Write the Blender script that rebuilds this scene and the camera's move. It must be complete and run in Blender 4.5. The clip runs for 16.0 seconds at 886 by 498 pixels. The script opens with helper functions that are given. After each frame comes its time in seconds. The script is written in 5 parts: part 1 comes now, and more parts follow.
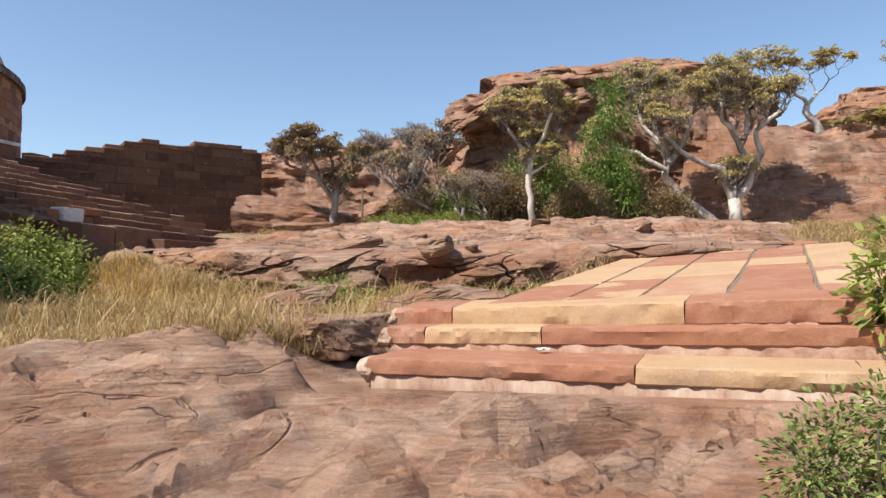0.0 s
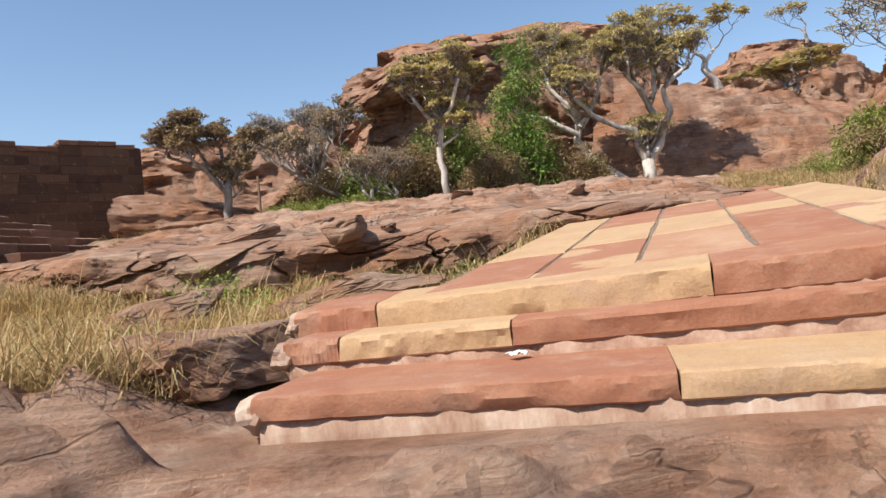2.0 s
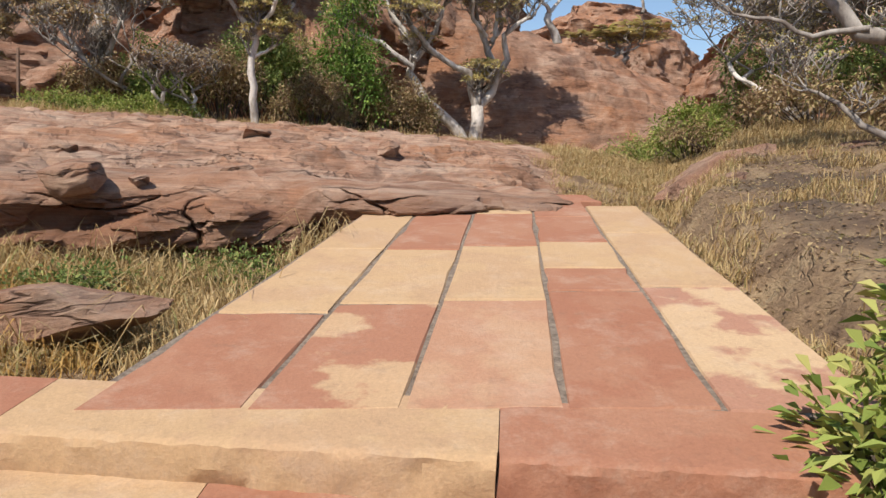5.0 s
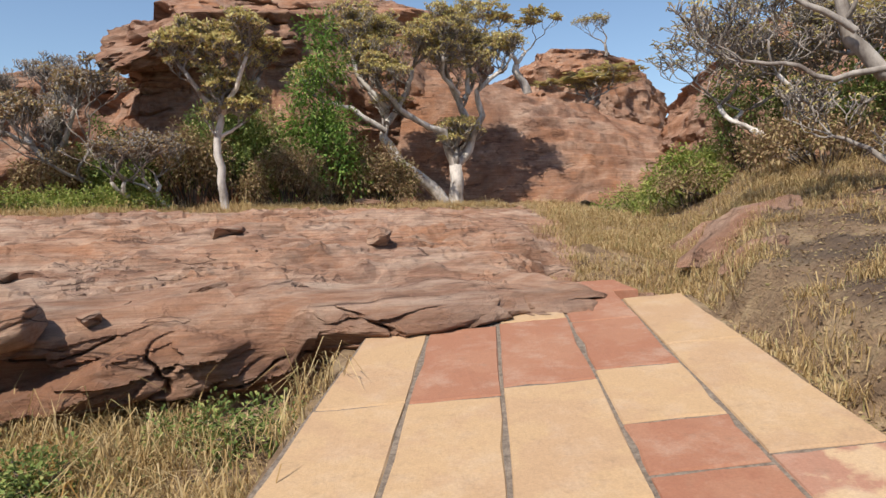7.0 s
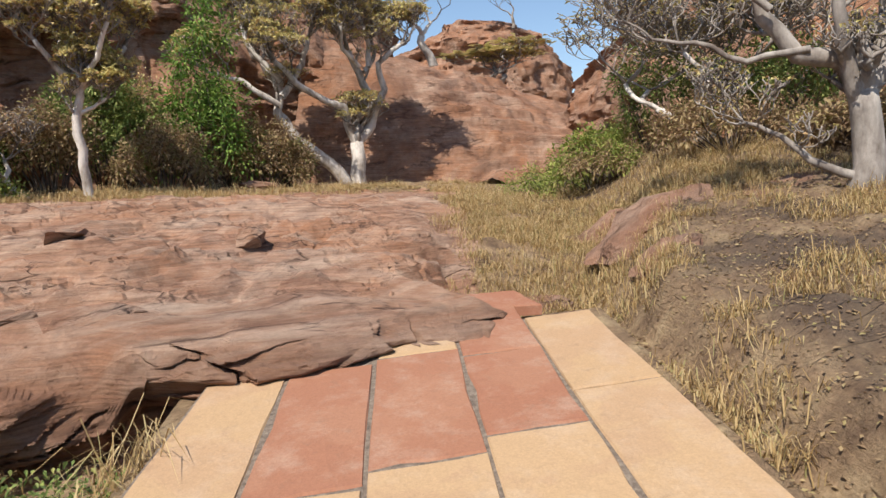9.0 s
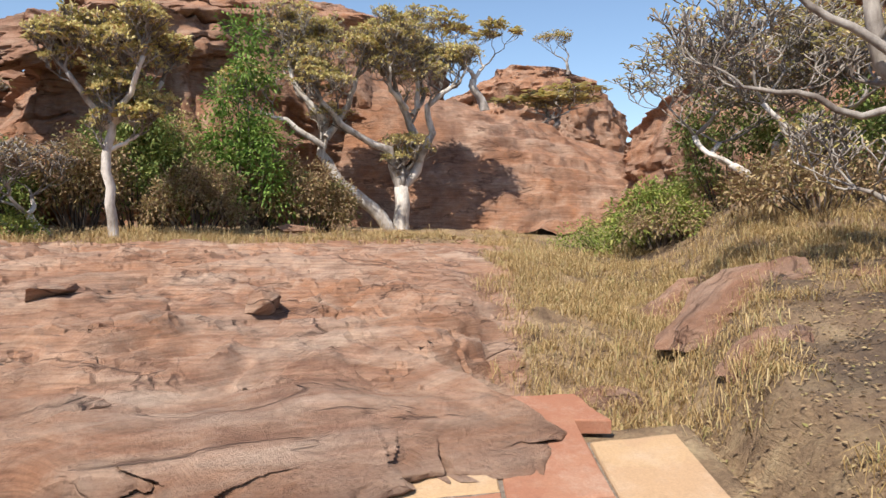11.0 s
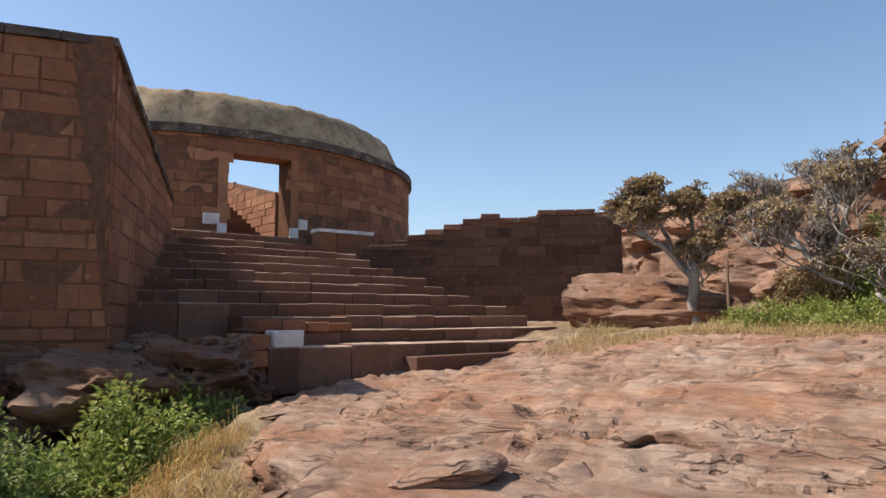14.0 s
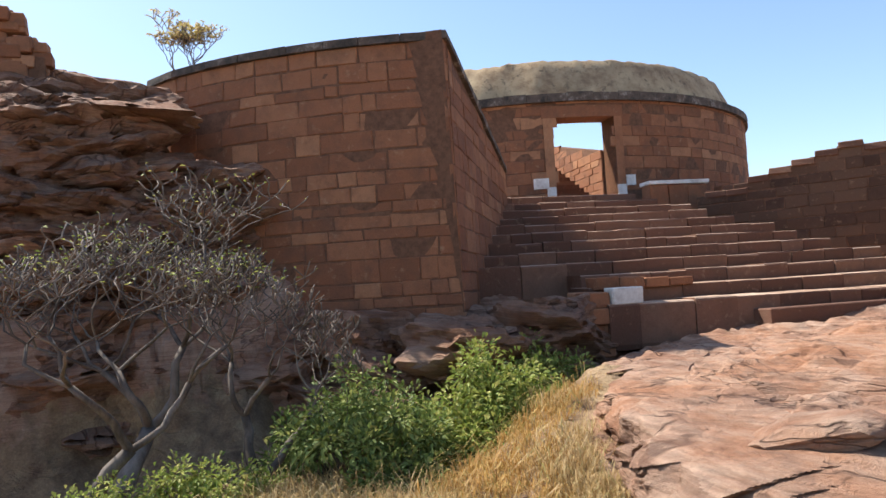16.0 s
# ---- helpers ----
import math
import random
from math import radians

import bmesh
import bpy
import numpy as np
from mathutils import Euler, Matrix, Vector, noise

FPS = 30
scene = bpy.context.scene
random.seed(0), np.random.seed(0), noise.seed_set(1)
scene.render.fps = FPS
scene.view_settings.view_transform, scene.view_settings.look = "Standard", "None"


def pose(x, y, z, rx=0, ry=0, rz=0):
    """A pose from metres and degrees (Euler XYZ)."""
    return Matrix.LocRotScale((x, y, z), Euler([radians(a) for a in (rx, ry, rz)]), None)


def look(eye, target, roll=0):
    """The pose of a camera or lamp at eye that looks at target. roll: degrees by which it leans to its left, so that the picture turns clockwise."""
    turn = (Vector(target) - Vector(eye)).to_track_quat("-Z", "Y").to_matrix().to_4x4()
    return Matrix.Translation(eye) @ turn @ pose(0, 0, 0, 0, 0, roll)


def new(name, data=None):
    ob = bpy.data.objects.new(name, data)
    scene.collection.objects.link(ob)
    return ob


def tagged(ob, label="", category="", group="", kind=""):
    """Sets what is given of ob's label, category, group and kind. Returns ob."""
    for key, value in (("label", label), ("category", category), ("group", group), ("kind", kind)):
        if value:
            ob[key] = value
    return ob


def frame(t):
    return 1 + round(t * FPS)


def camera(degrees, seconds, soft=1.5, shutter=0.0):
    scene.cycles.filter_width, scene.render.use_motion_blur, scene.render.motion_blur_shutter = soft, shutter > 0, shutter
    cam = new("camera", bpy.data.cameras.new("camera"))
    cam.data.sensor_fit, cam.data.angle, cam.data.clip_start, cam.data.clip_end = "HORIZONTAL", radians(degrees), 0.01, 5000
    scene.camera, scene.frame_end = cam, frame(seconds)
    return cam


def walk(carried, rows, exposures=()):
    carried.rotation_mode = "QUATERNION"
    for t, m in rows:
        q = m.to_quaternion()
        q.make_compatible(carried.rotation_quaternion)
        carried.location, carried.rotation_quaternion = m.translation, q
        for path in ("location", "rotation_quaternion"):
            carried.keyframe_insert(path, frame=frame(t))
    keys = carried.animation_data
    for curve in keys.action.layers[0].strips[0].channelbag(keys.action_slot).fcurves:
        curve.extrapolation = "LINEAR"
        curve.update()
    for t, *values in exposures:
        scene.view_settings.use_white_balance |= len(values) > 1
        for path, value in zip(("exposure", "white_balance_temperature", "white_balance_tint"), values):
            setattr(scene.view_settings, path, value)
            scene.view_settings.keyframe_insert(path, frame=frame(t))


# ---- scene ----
cam = camera(64.9, 16.0)
PATH = [
    (0, (0.009, 0.266, 1.641), (0.03, 2.264, 1.726), -0.1),
    (0.5, (-0.118, 0.429, 1.627), (-0.179, 2.427, 1.693), -0.2),
    (1, (-0.118, 0.89, 1.59), (-0.027, 2.888, 1.609), -2.4),
    (1.5, (-0.029, 1.568, 1.593), (0.114, 3.563, 1.625), -3.4),
    (2, (0.012, 2.155, 1.609), (0.284, 4.136, 1.644), -5.5),
    (2.5, (0.147, 2.529, 1.83), (0.711, 4.443, 1.685), -6.2),
    (3, (0.28, 2.849, 1.973), (0.867, 4.748, 1.749), -0.0),
    (3.2, (0.392, 2.987, 2.037), (0.971, 4.887, 1.809), -4.0),
    (5.3, (0.802, 3.741, 2.608), (1.572, 5.572, 2.372), 3.9),
    (5.5, (0.8, 3.891, 2.68), (1.598, 5.709, 2.443), 2.2),
    (6, (0.886, 4.191, 2.776), (1.846, 5.936, 2.596), 1.4),
    (6.5, (0.969, 4.553, 2.942), (1.903, 6.31, 2.75), -1.4),
    (7, (0.961, 4.917, 3.004), (1.782, 6.738, 2.909), -1.2),
    (7.5, (1.095, 5.188, 3.12), (2.045, 6.943, 2.989), -3.6),
    (8, (1.291, 5.481, 3.144), (2.258, 7.224, 2.98), -0.9),
    (8.2, (1.419, 5.581, 3.174), (2.406, 7.309, 2.976), -1.5),
    (10.5, (2.30, 6.50, 3.50), (3.41, 8.16, 3.40), -0.5),
    (11, (2.50, 6.99, 3.54), (3.43, 8.759, 3.478), 0.6),
    (11.5, (2.44, 7.27, 3.53), (3.031, 9.181, 3.558), 1.4),
    (12, (2.342, 7.464, 3.508), (2.258, 9.461, 3.585), 2.0),
    (12.5, (2.296, 7.565, 3.503), (1.925, 9.527, 3.618), 0.4),
    (13, (2.236, 7.642, 3.487), (1.566, 9.519, 3.655), -0.7),
    (13.5, (2.224, 7.651, 3.487), (1.234, 9.376, 3.693), -0.7),
    (14, (2.215, 7.653, 3.487), (0.997, 9.227, 3.69), -0.3),
    (14.5, (2.213, 7.649, 3.488), (0.845, 9.095, 3.675), -1.1),
    (15, (2.214, 7.643, 3.487), (0.697, 8.935, 3.66), 0.2),
    (15.5, (2.217, 7.631, 3.49), (0.554, 8.732, 3.632), -1.9),
    (16, (2.235, 7.61, 3.49), (0.43, 8.465, 3.603), -3.5),
]
walk(cam, [(t, look(eye, target, roll)) for t, eye, target, roll in PATH], exposures=((0, 0.48), (1.5, 0.5), (3, 0.25), (8, 0.22), (11, 0.5), (12.5, 0.5), (14, 0.4), (15, 0.48), (15.5, 0.62), (16, 0.92)))

# ---- world, sun ----
SUN_AZ, SUN_EL = 122.0, 52.0          # degrees left of +y, degrees up
world = bpy.data.worlds.new("sky")
scene.world = world
world.use_nodes = True
wn = world.node_tree
sky = wn.nodes.new("ShaderNodeTexSky")
sky.sky_type, sky.sun_disc = "NISHITA", False
sky.sun_elevation, sky.sun_rotation = radians(SUN_EL), radians(-SUN_AZ)
sky.air_density, sky.dust_density, sky.ozone_density = 1.0, 0.7, 2.2
bgd = wn.nodes["Background"]
bgd.inputs[1].default_value = 0.125
wn.links.new(sky.outputs[0], bgd.inputs[0])
sl = bpy.data.lights.new("sun", "SUN")
sl.energy, sl.angle, sl.color = 5.0, radians(0.55), (1.0, 0.94, 0.85)
sun_ob = new("sun", sl)
sun_dir = Vector((-math.sin(radians(SUN_AZ)) * math.cos(radians(SUN_EL)), math.cos(radians(SUN_AZ)) * math.cos(radians(SUN_EL)), math.sin(radians(SUN_EL))))
sun_ob.matrix_world = look(sun_dir * 60, (0, 0, 0))


# ---- materials ----
class Mat:
    """A small node builder."""

    def __init__(self, name, rough=0.9):
        self.m = bpy.data.materials.new(name)
        self.m.use_nodes = True
        self.nt = self.m.node_tree
        self.b = self.nt.nodes["Principled BSDF"]
        self.b.inputs["Roughness"].default_value = rough
        self.b.inputs["Specular IOR Level"].default_value = 0.25
        self.co = self.nt.nodes.new("ShaderNodeTexCoord").outputs["Object"]

    def node(self, kind, **sets):
        n = self.nt.nodes.new(kind)
        for k, v in sets.items():
            n.inputs[k].default_value = v
        return n

    def link(self, a, b):
        self.nt.links.new(a, b)

    def mapped(self, scale=(1, 1, 1), rot=(0, 0, 0)):
        n = self.nt.nodes.new("ShaderNodeMapping")
        n.inputs["Scale"].default_value = scale
        n.inputs["Rotation"].default_value = [radians(a) for a in rot]
        self.link(self.co, n.inputs[0])
        return n.outputs[0]

    def noise(self, scale, detail=6, rough=0.6, vec=None, distort=0.0):
        n = self.node("ShaderNodeTexNoise", Scale=scale, Detail=detail, Roughness=rough, Distortion=distort)
        self.link(vec or self.co, n.inputs["Vector"])
        return n.outputs[0]

    def ramp(self, fac, stops):
        n = self.nt.nodes.new("ShaderNodeValToRGB")
        el = n.color_ramp.elements
        while len(el) < len(stops):
            el.new(0.5)
        for e, (p, c) in zip(el, stops):
            e.position = p
            e.color = (*c, 1) if isinstance(c, tuple) else (c, c, c, 1)
        self.link(fac, n.inputs[0])
        return n.outputs[0]

    def mix(self, fac, a, b, mode="MIX"):
        n = self.nt.nodes.new("ShaderNodeMix")
        n.data_type, n.blend_type = "RGBA", mode
        for sock, v in ((n.inputs[0], fac), (n.inputs[6], a), (n.inputs[7], b)):
            if isinstance(v, (int, float)):
                sock.default_value = v
            elif isinstance(v, tuple):
                sock.default_value = (*v, 1)
            else:
                self.link(v, sock)
        return n.outputs[2]

    def math(self, op, a, b=0.0):
        n = self.nt.nodes.new("ShaderNodeMath")
        n.operation = op
        for sock, v in ((n.inputs[0], a), (n.inputs[1], b)):
            if isinstance(v, (int, float)):
                sock.default_value = v
            else:
                self.link(v, sock)
        return n.outputs[0]

    def random(self):
        return self.nt.nodes.new("ShaderNodeObjectInfo").outputs["Random"]

    def island(self):
        return self.nt.nodes.new("ShaderNodeNewGeometry").outputs["Random Per Island"]

    def attr(self, name):
        n = self.nt.nodes.new("ShaderNodeAttribute")
        n.attribute_name = name
        return n.outputs["Fac"]

    def done(self, color, bump=None, strength=0.5, dist=0.02):
        if isinstance(color, tuple):
            self.b.inputs["Base Color"].default_value = (*color, 1)
        else:
            self.link(color, self.b.inputs["Base Color"])
        if bump is not None:
            n = self.node("ShaderNodeBump", Strength=strength, Distance=dist)
            self.link(bump, n.inputs["Height"])
            self.link(n.outputs[0], self.b.inputs["Normal"])
        return self.m


def rock_nodes(M, warm=1.0):
    """Weathered red sandstone: bedding streaks, lichen and dark patina. Returns colour and height."""
    bed = M.mapped((0.8, 1.1, 4.2), (6, -9, 20))
    streak = M.noise(1.3, 10, 0.68, bed, 0.9)
    col = M.ramp(streak, [(0.28, (0.15, 0.075, 0.047)), (0.42, (0.265, 0.142, 0.092)), (0.54, (0.345, 0.205, 0.138)), (0.70, (0.47, 0.325, 0.235))])
    big = M.noise(0.42, 5, 0.6)
    orange = M.ramp(big, [(0.40, 0.0), (0.60, 1.0)])
    col = M.mix(M.math("MULTIPLY", orange, 0.45 * warm), col, (0.37, 0.165, 0.078))
    pale = M.ramp(M.noise(0.7, 9, 0.68, M.mapped((0.7, 2.4, 1.4), (8, 0, -24))), [(0.46, 0.0), (0.68, 1.0)])
    col = M.mix(M.math("MULTIPLY", pale, 0.6), col, (0.52, 0.40, 0.305))
    dark = M.ramp(M.noise(1.2, 10, 0.74, M.mapped((0.8, 1.8, 2.0), (0, 10, -30))), [(0.54, 0.0), (0.68, 1.0)])
    col = M.mix(M.math("MULTIPLY", dark, 0.5), col, (0.125, 0.085, 0.068))
    lichen = M.ramp(M.noise(3.4, 9, 0.72), [(0.57, 0.0), (0.68, 1.0)])
    col = M.mix(M.math("MULTIPLY", lichen, 0.3), col, (0.25, 0.205, 0.17))
    spots = M.ramp(M.noise(14, 7, 0.75), [(0.60, 0.0), (0.70, 1.0)])
    col = M.mix(M.math("MULTIPLY", spots, 0.35), col, (0.10, 0.06, 0.045))
    lam = M.noise(2.0, 5, 0.6, M.mapped((0.45, 0.45, 24.0), (7, -10, 20)), 0.3)
    col = M.mix(0.4, col, M.ramp(lam, [(0.34, 0.22), (0.50, 0.52), (0.66, 0.74)]), "OVERLAY")
    seam = M.noise(0.55, 4, 0.62, M.mapped((0.55, 1.5, 2.6), (9, -14, 25)), 0.6)
    crack = M.ramp(seam, [(0.468, 0.0), (0.482, 1.0), (0.496, 0.0)])
    keep = M.ramp(M.noise(0.9, 4, 0.6), [(0.44, 0.0), (0.56, 1.0)])
    crack = M.math("MULTIPLY", crack, keep)
    col = M.mix(M.math("MULTIPLY", crack, 0.8), col, (0.10, 0.055, 0.04))
    grain = M.noise(42, 8, 0.75)
    col = M.mix(0.5, col, M.ramp(grain, [(0.28, 0.32), (0.72, 0.68)]), "OVERLAY")
    h = M.math("ADD", M.math("MULTIPLY", streak, 1.2), M.math("MULTIPLY", M.noise(6, 12, 0.75), 1.3))
    h = M.math("ADD", h, M.math("MULTIPLY", grain, 0.35))
    h = M.math("ADD", h, M.math("MULTIPLY", lam, 0.4))
    h = M.math("SUBTRACT", h, M.math("MULTIPLY", crack, 1.1))
    return col, h


def make_rock(name, warm=1.0, strength=1.0, patina=0.0):
    M = Mat(name)
    c, h = rock_nodes(M, warm)
    if patina:
        run = M.ramp(M.noise(0.8, 8, 0.7, M.mapped((1.3, 1.3, 0.25))), [(0.42, 0.0), (0.66, 1.0)])
        c = M.mix(M.math('MULTIPLY', run, patina), c, (0.09, 0.055, 0.042))
        c = M.mix(0.2 if patina < 0.9 else 0.4, c, (0.22, 0.10, 0.055))
    return M.done(c, h, strength, 0.05)


rock_mat = make_rock("red_sandstone_rock")
cliff_mat = make_rock("cliff_sandstone", 1.6, 1.0, 0.62)
ledge_face_mat = make_rock("patinated_ledge_face", 1.2, 1.0, 0.42)
fort_rock_mat = make_rock("dark_fort_rock", 0.6, 1.0, 0.58)


def make_ground():
    M = Mat("rock_and_dry_soil")
    c, h = rock_nodes(M)
    n1 = M.noise(2.2, 8, 0.7)
    soil = M.ramp(n1, [(0.3, (0.13, 0.08, 0.05)), (0.5, (0.27, 0.18, 0.105)), (0.7, (0.42, 0.31, 0.18))])
    soil = M.mix(M.math('MULTIPLY', M.attr('burnt'), 0.35), soil, (0.13, 0.085, 0.06))
    soil = M.mix(0.6, soil, M.ramp(M.noise(26, 8, 0.75), [(0.3, 0.25), (0.7, 0.75)]), "OVERLAY")
    burnt = M.ramp(M.noise(0.75, 6, 0.65), [(0.44, 0.0), (0.56, 1.0)])
    soil = M.mix(M.math("MULTIPLY", burnt, M.math("MULTIPLY", M.attr("burnt"), 0.65)), soil, (0.06, 0.045, 0.038))
    f = M.ramp(M.math("ADD", M.attr("soil"), M.math("MULTIPLY", M.math("SUBTRACT", M.noise(1.7, 7, 0.7), 0.5), 0.9)), [(0.42, 0.0), (0.58, 1.0)])
    col = M.mix(f, c, soil)
    hh = M.math("ADD", h, M.math("MULTIPLY", M.noise(30, 7, 0.75), 0.5))
    return M.done(col, hh, 0.8, 0.055)


ground_mat = make_ground()


def make_masonry(name, tones):
    M = Mat(name)
    r = M.random()
    col = M.ramp(r, tones)
    col = M.mix(M.math("MULTIPLY", M.ramp(M.noise(2.3, 8, 0.7), [(0.45, 0.0), (0.7, 1.0)]), 0.6), col, (0.13, 0.075, 0.05))
    col = M.mix(M.math("MULTIPLY", M.ramp(M.noise(5.5, 8, 0.7), [(0.58, 0.0), (0.72, 1.0)]), 0.45), col, (0.5, 0.33, 0.2))
    g = M.noise(45, 7, 0.75)
    col = M.mix(0.6, col, M.ramp(g, [(0.3, 0.35), (0.7, 0.65)]), "OVERLAY")
    h = M.math("ADD", M.noise(11, 9, 0.7), M.math("MULTIPLY", g, 0.3))
    return M.done(col, h, 0.7, 0.03)


fort_mat = make_masonry("fort_sandstone_block", [(0.0, (0.22, 0.095, 0.05)), (0.4, (0.28, 0.12, 0.062)), (0.8, (0.33, 0.15, 0.078)), (1.0, (0.42, 0.21, 0.11))])
# Stairs: riser shade is put into the dark tone, sunlight into pale worn treads.
stair_mat = make_masonry("shaded_stair_sandstone", [(0.0, (0.12, 0.06, 0.04)), (0.5, (0.16, 0.08, 0.053)), (1.0, (0.23, 0.125, 0.082))])
tread_mat = make_masonry("worn_sunlit_tread", [(0.0, (0.36, 0.23, 0.16)), (0.5, (0.44, 0.29, 0.20)), (1.0, (0.52, 0.37, 0.27))])
# Darker copy of the fort sandstone, with the retaining wall's shade in its colour.
wall_mat = make_masonry("shaded_wall_sandstone", [(0.0, (0.07, 0.038, 0.025)), (0.5, (0.105, 0.056, 0.035)), (1.0, (0.16, 0.088, 0.053))])
M = Mat("lime_mortar")
mortar_mat = M.done(M.ramp(M.noise(7, 8, 0.7), [(0.3, (0.10, 0.05, 0.03)), (0.7, (0.22, 0.115, 0.068))]), M.noise(25, 6, 0.7), 0.6)
M = Mat("weathered_plaster")
plaster_c = M.ramp(M.noise(1.1, 9, 0.7), [(0.35, (0.24, 0.16, 0.095)), (0.52, (0.41, 0.30, 0.18)), (0.7, (0.54, 0.41, 0.25))])
plaster_mat = M.done(M.mix(M.math("MULTIPLY", M.ramp(M.noise(2.6, 9, 0.75), [(0.55, 0.0), (0.65, 1.0)]), 0.8), plaster_c, (0.08, 0.065, 0.05)), M.noise(14, 8, 0.7), 0.6)
M = Mat("dark_coping_stone")
coping_mat = M.done(M.ramp(M.noise(1.9, 9, 0.75), [(0.38, (0.05, 0.045, 0.04)), (0.55, (0.13, 0.10, 0.08)), (0.68, (0.36, 0.33, 0.29))]), M.noise(14, 8, 0.7), 0.7)
M = Mat("whitewash")
white_mat = M.done(M.ramp(M.noise(3.0, 9, 0.7), [(0.35, (0.55, 0.50, 0.44)), (0.6, (0.80, 0.77, 0.72))]), M.noise(20, 6, 0.7), 0.4)
M = Mat("weathered_joint")
joint_mat = M.done(M.ramp(M.noise(6, 9, 0.72), [(0.35, (0.24, 0.13, 0.09)), (0.5, (0.36, 0.22, 0.155)), (0.7, (0.48, 0.34, 0.26))]), M.noise(24, 8, 0.7), 0.6)
M = Mat("joint_grit")
grit_mat = M.done(M.ramp(M.noise(22, 9, 0.75), [(0.32, (0.09, 0.07, 0.055)), (0.5, (0.22, 0.17, 0.13)), (0.7, (0.36, 0.30, 0.23))]), M.noise(60, 6, 0.7), 0.8)
M = Mat("lime_base_render")
render_mat = M.done(M.ramp(M.noise(4.5, 9, 0.72, M.mapped((1, 1, 0.4))), [(0.33, (0.25, 0.14, 0.095)), (0.5, (0.38, 0.26, 0.19)), (0.72, (0.53, 0.43, 0.35))]), M.noise(22, 8, 0.7), 0.6)


def make_slab(name, base, stain, warm):
    M = Mat(name, 0.85)
    col = M.mix(M.math("MULTIPLY", M.random(), 0.35), base, warm)
    col = M.mix(M.math("MULTIPLY", M.ramp(M.noise(1.7, 6, 0.6), [(0.50, 0.0), (0.56, 1.0)]), stain[3]), col, stain[:3])
    col = M.mix(M.math("MULTIPLY", M.ramp(M.noise(7, 8, 0.75), [(0.56, 0.0), (0.7, 1.0)]), 0.35), col, (0.20, 0.13, 0.09))
    col = M.mix(M.math("MULTIPLY", M.ramp(M.noise(2.8, 9, 0.75), [(0.50, 0.0), (0.72, 1.0)]), 0.4), col, (0.52, 0.40, 0.30))
    g = M.noise(60, 7, 0.75)
    col = M.mix(0.5, col, M.ramp(g, [(0.3, 0.35), (0.7, 0.65)]), "OVERLAY")
    h = M.math("ADD", M.noise(14, 8, 0.65), M.math("MULTIPLY", g, 0.35))
    h = M.math("ADD", h, M.math("MULTIPLY", M.noise(5, 6, 0.6), 0.8))
    return M.done(col, h, 0.55, 0.016)


slab_red = make_slab("red_paving_slab", (0.31, 0.135, 0.08), (0.37, 0.195, 0.12, 0.4), (0.35, 0.175, 0.105))
slab_yellow = make_slab("yellow_paving_slab", (0.46, 0.305, 0.17), (0.40, 0.25, 0.15, 0.5), (0.40, 0.25, 0.135))
slab_brown = make_slab("brown_paving_slab", (0.39, 0.215, 0.13), (0.45, 0.29, 0.175, 0.5), (0.40, 0.20, 0.125))
slab_red_two = make_slab("red_slab_with_yellow", (0.32, 0.145, 0.085), (0.47, 0.315, 0.18, 0.85), (0.39, 0.20, 0.13))
slab_two = make_slab("two_tone_paving_slab", (0.50, 0.345, 0.205), (0.34, 0.16, 0.11, 0.85), (0.46, 0.30, 0.17))


def make_bark(name, pale, dark, lo, hi):
    M = Mat(name)
    n = M.noise(2.4, 8, 0.7, M.mapped((1, 1, 0.45)))
    col = M.ramp(n, [(lo, dark), (hi, pale)])
    return M.done(col, M.noise(28, 6, 0.7), 0.5, 0.01)


bark_white = make_bark("pale_bark", (0.62, 0.56, 0.50), (0.20, 0.16, 0.13), 0.36, 0.56)
bark_grey = make_bark("grey_bark", (0.38, 0.34, 0.30), (0.12, 0.095, 0.08), 0.38, 0.62)
bark_mid = make_bark("weathered_bark", (0.24, 0.20, 0.17), (0.07, 0.055, 0.045), 0.40, 0.66)
bark_dark = make_bark("dark_bark", (0.16, 0.125, 0.10), (0.06, 0.045, 0.038), 0.38, 0.62)


def make_leaf(name, tones):
    M = Mat(name, 0.6)
    col = M.ramp(M.island(), tones)
    m = M.done(col)
    tr = M.nt.nodes.new("ShaderNodeBsdfTranslucent")
    M.link(col, tr.inputs[0])
    mx = M.nt.nodes.new("ShaderNodeMixShader")
    mx.inputs[0].default_value = 0.3
    M.link(M.b.outputs[0], mx.inputs[1])
    M.link(tr.outputs[0], mx.inputs[2])
    M.link(mx.outputs[0], M.nt.nodes["Material Output"].inputs[0])
    return m


leaf_olive = make_leaf("yellowing_leaf", [(0.0, (0.36, 0.30, 0.11)), (0.3, (0.48, 0.42, 0.15)), (0.6, (0.62, 0.53, 0.23)), (0.85, (0.66, 0.52, 0.26)), (1.0, (0.42, 0.25, 0.12))])
leaf_brown = make_leaf("browning_leaf", [(0.0, (0.20, 0.13, 0.08)), (0.4, (0.34, 0.23, 0.13)), (0.8, (0.44, 0.33, 0.17)), (1.0, (0.28, 0.25, 0.09))])
leaf_green = make_leaf("green_leaf", [(0.0, (0.08, 0.11, 0.03)), (0.5, (0.17, 0.23, 0.06)), (0.85, (0.29, 0.34, 0.10)), (1.0, (0.45, 0.43, 0.15))])
leaf_bright = make_leaf("bright_green_leaf", [(0.0, (0.07, 0.13, 0.025)), (0.5, (0.15, 0.26, 0.05)), (1.0, (0.30, 0.40, 0.09))])
leaf_lime = make_leaf("yellow_green_leaf", [(0.0, (0.14, 0.20, 0.04)), (0.6, (0.30, 0.35, 0.08)), (1.0, (0.45, 0.42, 0.14))])
